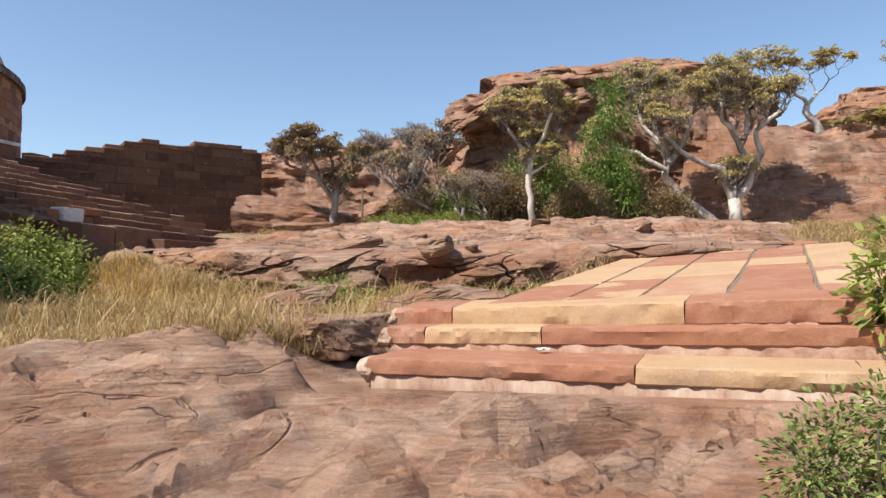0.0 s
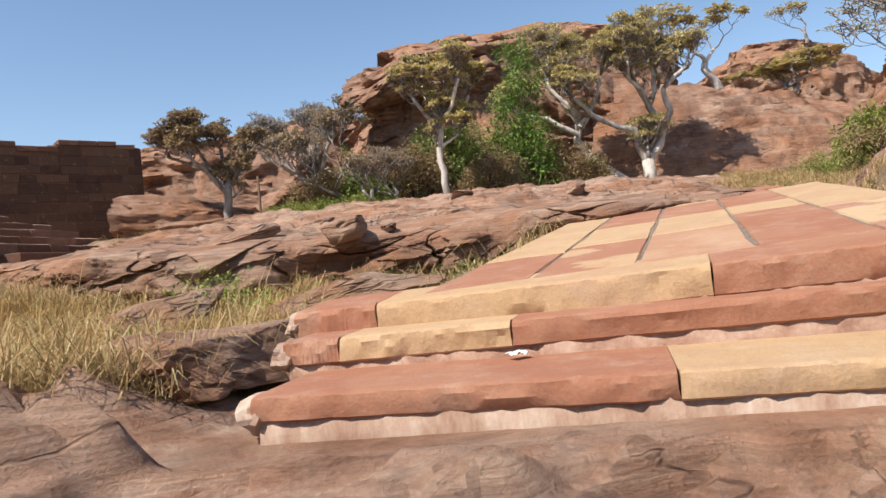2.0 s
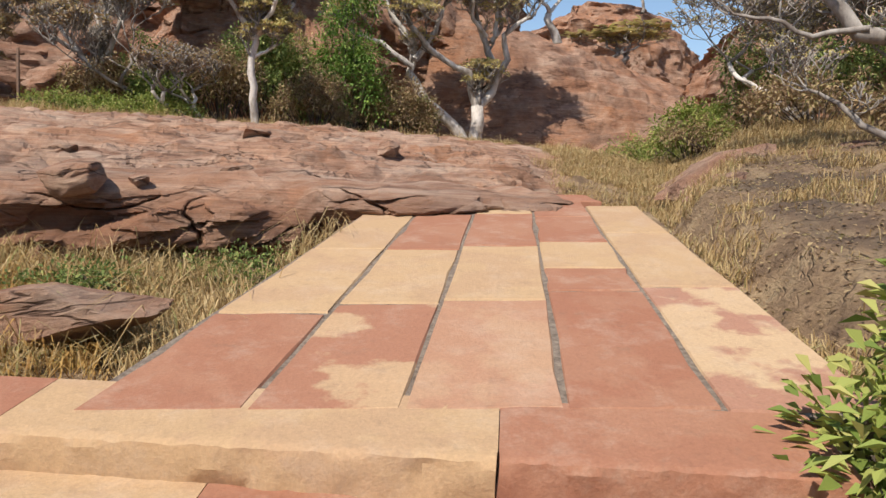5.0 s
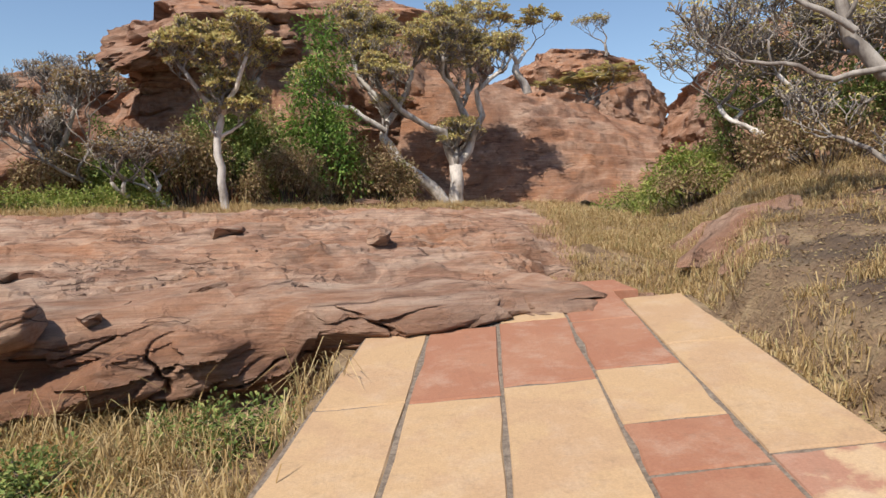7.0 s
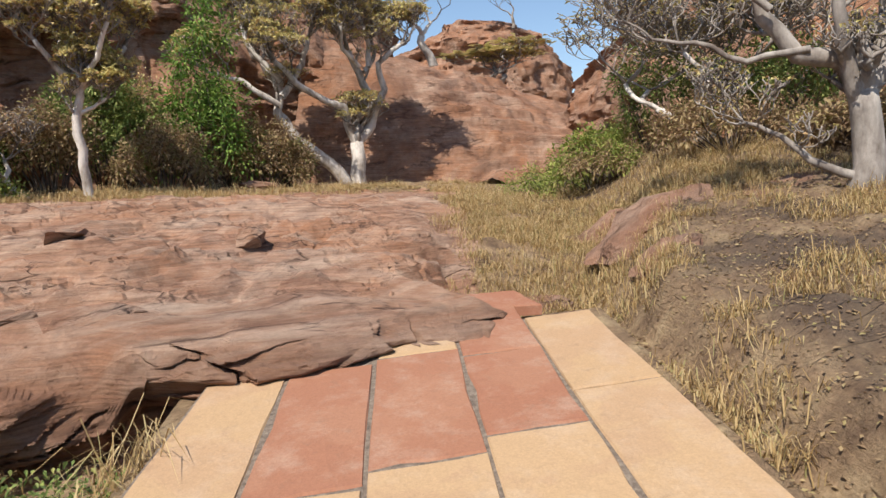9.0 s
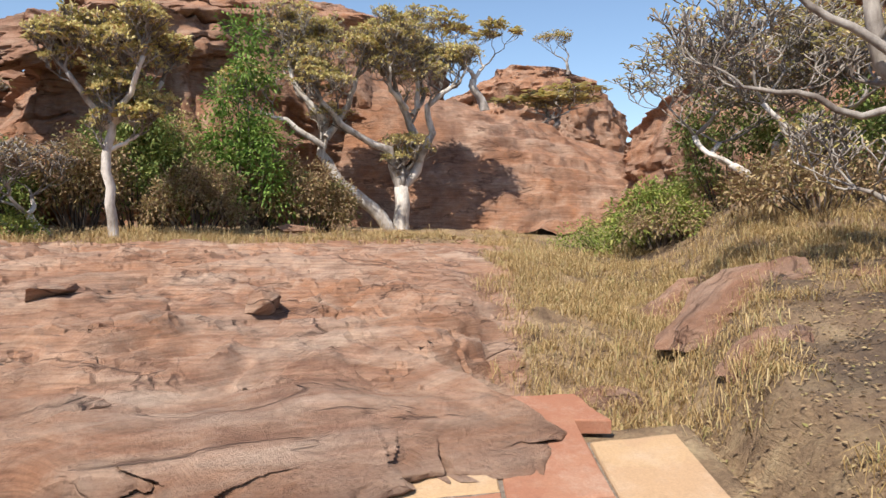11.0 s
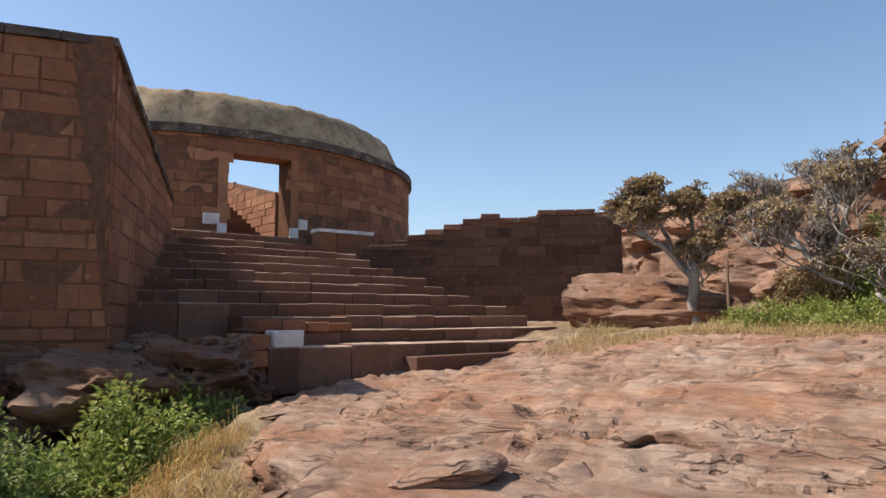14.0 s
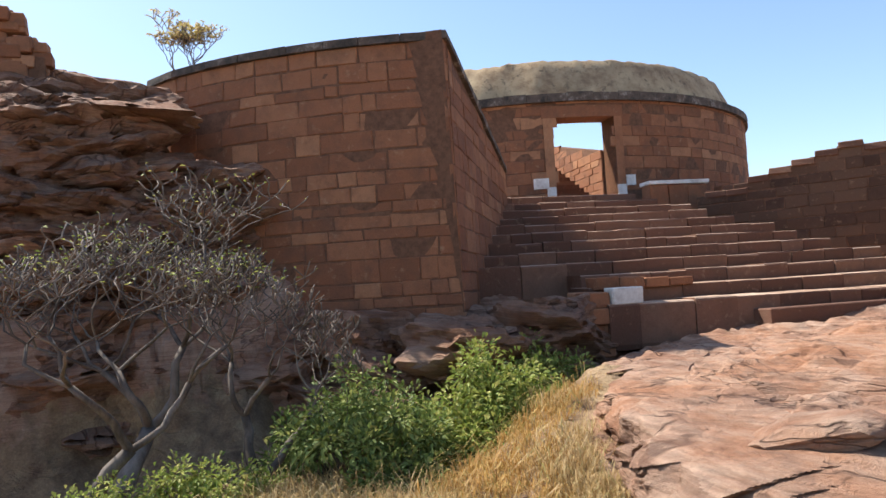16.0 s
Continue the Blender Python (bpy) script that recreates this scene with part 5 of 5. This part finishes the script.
limbed_tree("frangipani_tree", [
    ([(0, -0.2), (-0.1, 1.7)], 0.30, 0.24, 0.0),
    ([(-0.1, 1.6), (0.55, 2.3), (0.7, 3.2), (0.25, 4.2), (-0.1, 5.0)], 0.22, 0.10, 0.4),
    ([(0.6, 2.6), (1.05, 3.6), (0.75, 4.5), (1.6, 5.2)], 0.15, 0.08, -0.4),
    ([(0.5, 4.4), (0.6, 5.2), (0.5, 5.9)], 0.10, 0.07, 0.3),
    ([(0.3, 4.2), (1.0, 5.0), (1.1, 5.6)], 0.09, 0.06, 1.0),
    ([(0.1, 4.4), (-0.7, 4.9), (-0.9, 5.6)], 0.09, 0.06, -0.8),
    ([(-2.8, 3.6), (-3.0, 4.8), (-2.9, 5.6)], 0.09, 0.06, 0.9),
    ([(-0.1, 1.6), (-0.5, 2.4), (-0.6, 2.9), (-2.4, 3.6), (-3.2, 4.3)], 0.17, 0.08, -0.5),
    ([(-0.4, 0.0), (-1.1, 0.9), (-2.2, 1.7), (-2.9, 2.7), (-2.7, 3.5), (-3.3, 4.4)], 0.25, 0.10, 0.5),
    ([(-2.8, 3.2), (-2.1, 4.3), (-1.9, 5.2)], 0.13, 0.08, -0.3),
    ([(-2.9, 2.9), (-4.1, 3.7), (-5.1, 3.9)], 0.11, 0.06, 0.3),
    ([(-2.9, 3.8), (-3.9, 5.0), (-4.0, 5.7)], 0.10, 0.06, 0.4),
], 9, "large white-barked tree with two leaning stems and yellow-green leaves", bark_white, leaf_olive, on_plane(12.6, 29.2, BZ0, (1, 0), 1.0), 3, 0.17, 5, 0.58, 0.9, bark_grey)
limbed_tree("frangipani_tree", [
    ([(0, -0.2), (0.03, 1.0), (0.05, 1.5)], 0.15, 0.12, 0.0),
    ([(0.03, 1.2), (-0.5, 2.0), (-1.2, 2.4), (-1.7, 2.6)], 0.09, 0.045, 0.2),
    ([(-0.4, 1.9), (-0.7, 2.6), (-0.9, 3.1)], 0.07, 0.045, -0.3),
    ([(0.05, 1.4), (0.35, 1.9), (0.7, 2.5)], 0.09, 0.05, 0.3),
    ([(0.05, 1.5), (-0.1, 2.3), (-0.2, 2.9)], 0.08, 0.05, 0.7),
    ([(0.0, 1.3), (-0.6, 2.1), (-0.9, 2.4)], 0.07, 0.045, -0.8),
], 14, "small spreading tree with dry brown leaves", bark_grey, leaf_brown, on_plane(-3.75, 26.0, gz(-3.75, 26.0) - 0.05, (1, 0), 1.0), 4, 0.15, 5, 0.34, 0.95, bark_grey)
limbed_tree("frangipani_tree", [
    ([(0, -0.2), (-0.03, 0.75), (0.17, 1.4)], 0.16, 0.13, 0.0),
    ([(0.1, 1.3), (-0.35, 2.0), (-0.85, 2.6)], 0.10, 0.055, 0.3),
    ([(0.17, 1.4), (0.6, 2.1), (0.85, 2.9)], 0.10, 0.055, -0.3),
    ([(0.15, 1.4), (0.25, 2.3), (0.15, 3.1)], 0.10, 0.055, 0.4),
    ([(-0.3, 1.9), (-1.0, 2.2), (-1.4, 2.7)], 0.07, 0.045, -0.5),
    ([(0.2, 1.6), (0.5, 2.5), (0.4, 3.3)], 0.07, 0.045, 0.9),
], 21, "bare pale tree with dense grey twigs", bark_white, leaf_brown, on_plane(-1.15, 27.7, gz(-1.15, 27.7) - 0.05, (1, 0), 1.0), 1, 0.07, 5, 0.42, 0.9, bark_grey)
forking_tree("frangipani_tree", 1.9, 23.9, [(0, 0, -0.4, 0, 0.9), (0.12, 0, -0.9, 0, 0.8)], 3.2, 0.65, 33, "low pale-stemmed tree leaning beside bushes", bark_white, leaf_brown, 2, 0.10, 6, 0.09, bark_grey, fill=(2.3, 2.2))
forking_tree("frangipani_tree", 0.9, 26.2, [(0, 0, -0.1, 0, 0.9)], 3.4, 0.65, 35, "small brownish tree among bushes", bark_grey, leaf_brown, 2, 0.12, 7, 0.07, bark_grey, fill=(4.0, 3.0))
LZ0 = gz(10.96, 10.58) - 0.1
limbed_tree("bare_tree", [
    ([(0.02, -0.1), (0.05, 0.5), (-0.05, 1.25)], 0.21, 0.17, 0.0),
    ([(-0.05, 1.1), (-0.25, 1.65), (-0.8, 1.75), (-1.2, 2.25), (-1.3, 3.0)], 0.15, 0.08, 0.3),
    ([(-0.1, 1.15), (-0.35, 1.75), (-0.5, 2.2), (-0.55, 3.0)], 0.11, 0.06, -0.4),
    ([(-0.05, 1.2), (0.25, 1.7), (0.3, 2.5), (0.6, 3.3)], 0.15, 0.07, 0.2),
    ([(-0.1, 0.2), (-0.6, 0.42), (-0.9, 0.75), (-1.3, 0.95)], 0.065, 0.022, 0.5),
    ([(-1.2, 2.3), (-1.8, 2.7), (-2.4, 3.2), (-2.9, 3.5)], 0.05, 0.025, 0.2),
    ([(-0.7, 1.8), (-1.4, 1.7), (-2.0, 2.0), (-2.5, 2.1)], 0.05, 0.022, 0.6),
], 47, "thick-trunked pale tree with crooked bare branches", bark_grey, leaf_olive, on_plane(10.96, 10.58, LZ0, (0.83, -0.557), 1.0), 1, 0.10, 4, 0.40, 0.95, bark_grey)
forking_tree("bare_tree", 15.6, 16.6, [(0, 0, -0.5, 0.1, 0.9), (0.2, 0.1, 0.6, 0.2, 0.9), (0.1, 0, -0.9, 0.1, 0.8)], 5.0, 0.75, 41, "bare spreading pale-barked tree on the hillside", bark_white, leaf_olive, 1, 0.12, 7, 0.11, bark_grey, fill=(4.6, 6.0))
forking_tree("bare_tree", 18.0, 16.0, [(0, 0, -0.3, 0.1, 1.0)], 5.0, 1.0, 43, "bare pale tree before the dark outcrop", bark_grey, leaf_olive, 4, 0.16, 6, 0.13, bark_grey)
forking_tree("bare_shrub_tree", -7.6, 7.5, [(0, 0, 0.05, 0.15, 1.0), (0.05, -0.05, 0.1, -0.75, 0.85)], 6.0, 0.95, 58, "nearly leafless dark shrubby tree below the rock", bark_mid, leaf_lime, 1, 0.08, 6, 0.14, bark_mid, fill=(4.9, 5.0))
forking_tree("small_bare_tree", -7.1, 9.15, [(0, 0, 0.1, 0.1, 1.0), (0.05, 0.1, 0.0, 0.6, 0.8)], 3.4, 0.95, 61, "small leafless tree beside a leafy shrub", bark_mid, leaf_lime, 0, 0.1, 5, 0.08, bark_mid)
bush("low_weeds", -6.5, 7.9, 0.6, 1.5, 0.7, 63, "low green weeds round a bare tree", leaf_lime, 4000, 0.09, 24, shape=0.4)
forking_tree("frangipani_tree", 20.8, 37.4, [(0, 0, 0.1, 0, 1.0)], 4.2, 0.65, 61, "pale tree with yellow leaves on the rock shoulder", bark_white, leaf_olive, 5, 0.22, 6, 0.14, bark_grey, z=9.6, fill=(4.4, 4.6))
forking_tree("frangipani_tree", 24.5, 37.5, [(0, 0, 0.1, 0, 1.0)], 3.4, 0.65, 66, "low yellowing tree behind the rock shoulder", bark_grey, leaf_olive, 4, 0.2, 6, 0.12, bark_grey, z=7.6, fill=(3.4, 4.4))
forking_tree("small_tree", 33.5, 47.2, [(0, 0, 0.1, 0, 1.0)], 3.4, 0.6, 67, "small bare tree on the far outcrop", bark_grey, leaf_olive, 2, 0.2, 6, 0.10, bark_grey, z=14.6, fill=(3.2, 2.8))
bush("tall_green_bush", 6.7, 26.9, 1.35, 0.9, 6.0, 1, "tall feathery bright green shrub against the cliff", leaf_bright, 9000, 0.15, 22, shape=0.85)
bush("dark_green_bush", 0.4, 27.2, 0.9, 0.7, 2.4, 2, "dense dark green shrub among bare trees", leaf_green, 5000, 0.12)
bush("dark_green_bush", 3.9, 26.6, 1.6, 0.8, 3.6, 3, "dense green shrub behind a pale tree", leaf_green, 9000, 0.13, 30)
bush("dry_bush", 5.2, 25.2, 1.3, 0.6, 1.9, 13, "dry brown thicket under the trees", leaf_brown, 6000, 0.11, 30)
bush("dry_bush", 8.3, 26.6, 1.5, 0.6, 2.2, 14, "dry brown thicket at the foot of the cliff", leaf_brown, 6000, 0.12, 30)
bush("leafy_bush", -8.2, 14.2, 1.2, 1.0, 1.6, 24, "leafy green shrub below the bastion", leaf_lime, 5000, 0.12, 28)
bush("leafy_bush", -7.2, 12.8, 1.3, 1.3, 2.0, 4, "leafy green shrub below the bastion", leaf_lime, 8500, 0.12, 34)
bush("leafy_bush", -7.2, 10.6, 1.6, 1.2, 1.6, 5, "leafy green shrub in the hollow", leaf_green, 7500, 0.12, 34)
bush("leafy_bush", 3.65, 4.9, 0.65, 0.6, 1.5, 6, "yellow-green leafy shrub beside the step ends", leaf_lime, 3600, 0.11, 20)
bush("green_weed", 2.1, 3.25, 0.55, 0.45, 0.8, 16, "fine-leaved bluish green weed on the rock slope", leaf_green, 5000, 0.05, 24)
for k, (bx, by, bw, bh) in enumerate(((-0.6, 26.4, 1.1, 1.6), (1.0, 25.6, 1.0, 1.5), (2.6, 25.4, 1.1, 2.2), (4.6, 27.3, 1.2, 3.2), (7.2, 27.2, 0.9, 2.2), (9.2, 27.3, 0.8, 1.4))):
    bush("dry_thicket", bx, by, bw, 0.6, bh, 70 + k, "tangled dry brown thicket before the cliff", (leaf_brown, leaf_green, leaf_brown, leaf_olive)[k % 4], 4500, 0.12, 30, shape=0.3)
for k, (bx, by, bw, bh) in enumerate(((14.5, 19.0, 1.2, 1.4), (16.5, 15.5, 1.8, 2.4), (17.5, 19.5, 1.8, 3.2), (14.0, 12.0, 1.4, 0.7))):
    bush("green_bush", bx, by, bw, 1.2, bh, 90 + k, "green shrub under bare trees on the slope", (leaf_lime, leaf_green, leaf_green, leaf_brown)[k], 4500, 0.13, 30, shape=0.4)
for k, (bx, by) in enumerate(((-1.6, 23.8), (0.3, 23.6), (-0.6, 24.4), (1.2, 23.2))):
    bush("yellow_bush", bx, by, 0.8, 0.5, 0.6, 110 + k, "low yellow-green scrub before the trees", leaf_lime, 1800, 0.09, 14)
bush("yellow_bush", 14.6, 20.8, 2.0, 1.0, 0.95, 7, "low yellow-green shrub on the slope", leaf_lime, 4200, 0.09, 26, shape=0.8)
bush("yellow_bush", 17.0, 20.0, 1.6, 1.0, 1.3, 17, "low yellow-green shrub on the slope", leaf_lime, 4200, 0.09, 26, shape=0.8)
bush("dry_bush", 14.4, 18.0, 2.0, 0.9, 0.8, 18, "dry brown scrub on the slope", leaf_brown, 4200, 0.08, 30, shape=0.7)
bush("dry_bush", 14.2, 14.8, 1.9, 1.3, 1.2, 8, "low dry brown scrub under bare trees", leaf_brown, 5000, 0.11, 30)
bush("green_weed", 0.2, 10.2, 0.65, 0.4, 0.35, 9, "low green weeds at the foot of the ledge", leaf_green, 1800, 0.06, 18)
bush("green_weed", 1.7, 10.6, 0.8, 0.35, 0.32, 10, "low green weeds beside the path", leaf_green, 2000, 0.06, 18)
bush("green_weed", -1.4, 9.6, 0.6, 0.5, 0.55, 11, "green weed tuft in the dry grass", leaf_lime, 1500, 0.06, 14)


# ---- grass ----
def grass(name, count, area, height, seed, mat, label, clump=0.6):
    """Dry grass in tufts over a plan area given by a function of x and y."""
    rnd = random.Random(seed)
    x0, x1, y0, y1, inside = area
    spots = []
    while len(spots) < count // 9:
        x, y = rnd.uniform(x0, x1), rnd.uniform(y0, y1)
        if inside(x, y):
            spots.append((x, y))
    xs, ys = np.array([s[0] for s in spots]), np.array([s[1] for s in spots])
    zs = ground_z(xs, ys)[0]
    verts, faces = [], []
    for x, y, z in zip(xs, ys, zs):
        hh = height * rnd.uniform(0.35, 1.0) * (1.9 if rnd.random() < 0.06 else 1.0)
        for _ in range(9):
            a = rnd.uniform(0, 2 * math.pi)
            o = rnd.uniform(0, 0.22)
            px, py = x + math.cos(a) * o, y + math.sin(a) * o
            l = hh * rnd.uniform(0.5, 1.1)
            lean_a, lean_r = rnd.uniform(0, 2 * math.pi), rnd.uniform(0.3, 1.5) * l
            lx, ly = math.cos(lean_a) * lean_r, math.sin(lean_a) * lean_r
            wv = 0.0022 + 0.0028 * rnd.random()
            sx, sy = -math.sin(lean_a) * wv, math.cos(lean_a) * wv
            b = len(verts)
            droop = 0.95 - 0.55 * lean_r / l + rnd.gauss(0, 0.06)
            verts += [(px - sx, py - sy, z - 0.03), (px + sx, py + sy, z - 0.03), (px + lx * 0.45 + sx, py + ly * 0.45 + sy, z + l * 0.58), (px + lx * 0.45 - sx, py + ly * 0.45 - sy, z + l * 0.58), (px + lx, py + ly, z + l * droop)]
            faces += [(b, b + 1, b + 2, b + 3), (b + 3, b + 2, b + 4)]
    me = mesh_of(name, verts, faces, mat)
    return tagged(new(name, me), label, "grass", kind="stuff")


def in_hollow(x, y):
    w, s = path_ws(x, y)
    return vnoise(x * 0.8, y * 0.8, 2.0) > -0.55 and float(ledge_inside(np.array(x), np.array(y))) < -0.05 and (w < -0.9 or (w < 0.2 + 0.04 * s and s > 0.9 and vnoise(x * 2.2, y * 2.2, 3.0) > -0.1)) and y > 6.3 + 0.25 * (x + 1) and x > -6.5


def right_of_path(x, y):
    w, s = path_ws(x, y)
    return (3.85 < w < 10 or (s > 6.3 and 2.9 < w < 10)) and s > -2.0 and vnoise(x * 0.9, y * 0.9, 4.0) + 0.7 * vnoise(x * 2.6, y * 2.6, 14.0) > -0.15 + 0.14 * (w - 4.4) - 0.5 * (s > 6 and w < 5)


def before_trees(x, y):
    w, s = path_ws(x, y)
    return (21.5 < y < 25 or (w > 2.6 and s > 6.2)) and vnoise(x * 0.5, y * 0.5, 8.0) > -0.35


grass("dry_grass", 52000, (-6.5, 2.6, 4.6, 13, in_hollow), 0.46, 1, grass_dry, "tall golden dry grass in the hollow")
grass("dry_grass", 46000, (3.6, 13, 5.5, 19, right_of_path), 0.23, 2, grass_dry, "sparse straw-coloured grass beside the path")
grass("dry_grass", 26000, (-6, 15, 13, 26, before_trees), 0.35, 3, grass_dry, "dry grass along the foot of the trees")

grass("golden_grass", 24000, (-7.5, 0.5, 8.0, 13.5, lambda x, y: -3.4 < float(ledge_inside(np.array(x), np.array(y))) < -0.5), 0.34, 4, grass_gold, "short golden grass below the ledge")


def litter(name, count, area, seed, mat, label, size=0.05):
    """Dead leaves and chips lying on the ground."""
    rnd = random.Random(seed)
    x0, x1, y0, y1, inside = area
    xs, ys = [], []
    while len(xs) < count:
        x, y = rnd.uniform(x0, x1), rnd.uniform(y0, y1)
        if inside(x, y):
            xs.append(x)
            ys.append(y)
    xs, ys = np.array(xs), np.array(ys)
    L = Leaves()
    for x, y, z in zip(xs, ys, ground_z(xs, ys)[0]):
        a = rnd.uniform(0, 2 * math.pi)
        s = size * rnd.uniform(0.5, 1.6)
        L.leaf(np.array((x, y, z + rnd.uniform(0.005, 0.03))), np.array((math.cos(a), math.sin(a), rnd.gauss(0.1, 0.2))), s, s * 0.5, rnd, 0.2)
    return tagged(new(name, L.mesh(name, mat)), label, "dead leaves", kind="stuff")


litter("leaf_litter", 26000, (3.9, 13, 4, 20, lambda x, y: path_ws(x, y)[0] > 3.85), 5, leaf_brown, "dark dead leaves scattered over burnt ground", 0.04)
litter("leaf_litter", 9000, (-3, 12, 22, 26, lambda x, y: True), 6, leaf_brown, "dead leaves under the trees", 0.09)


# ---- small things ----
bm = bmesh.new()
bmesh.ops.create_grid(bm, x_segments=6, y_segments=5, size=0.5)
for v in bm.verts:
    v.co = (v.co.x * 0.11, v.co.y * 0.08, 0.012 + 0.022 * noise.noise(v.co * 4) + 0.012)
bmesh.ops.solidify(bm, geom=list(bm.faces), thickness=0.002)
paper = part("crumpled_paper", bm, None, "", paper_mat)
paper.matrix_world = pose(0.86, 5.80, 1.063, 0, 0, 20)
tagged(paper, "crumpled white paper scrap lying on a step", "paper")

post = tagged(new("iron_post"), "thin rusty iron post with a short crossbar", "post")
T = Tubes()
pz = gz(-2.6, 25.0)
T.add([np.array((-2.6, 25.0, pz - 0.2)), np.array((-2.6, 25.0, pz + 1.55))], [0.045, 0.04], 6)
part("upright", T.mesh("upright", rust_mat), post)
T = Tubes()
T.add([np.array((-2.75, 25.0, pz + 1.38)), np.array((-2.45, 25.0, pz + 1.42))], [0.03, 0.03], 6)
part("crossbar", T.mesh("crossbar", rust_mat), post)

# ruined wall stub and a small tree on the rock beside the bastion
ruin = tagged(new("ruined_wall"), "broken rubble wall stub on top of the rock", "wall")
rnd = random.Random(9)
for k in range(110):
    a = rnd.uniform(0, 1)
    hh = rnd.uniform(0, 1) * (2.0 * (1 - abs(a - 0.35) * 1.2))
    o = np.array((-13.4 - 0.3 * rnd.random(), 4.6 + 2.2 * a))
    block("stone", o, rnd.uniform(0.25, 0.5), rnd.uniform(0.3, 0.5), 7.6 + hh, 7.6 + hh + rnd.uniform(0.16, 0.3), fort_mat, ruin, 900 + k, du=np.array((0.1, 0.995)), dv=np.array((-0.995, 0.1)))
block("core", np.array((-13.6, 4.7)), 1.8, 0.6, 6.4, 8.6, mortar_mat, ruin, 990, du=np.array((0.1, 0.995)), dv=np.array((-0.995, 0.1)))
forking_tree("small_tree", -14.0, 9.0, [(0, 0, 0.1, 0, 1.0), (0.1, 0.1, 0.4, 0.4, 0.8)], 2.6, 1.0, 91, "small sparse tree on the rock top", bark_grey, leaf_olive, 6, 0.10, 5, 0.05, bark_grey, z=7.9)
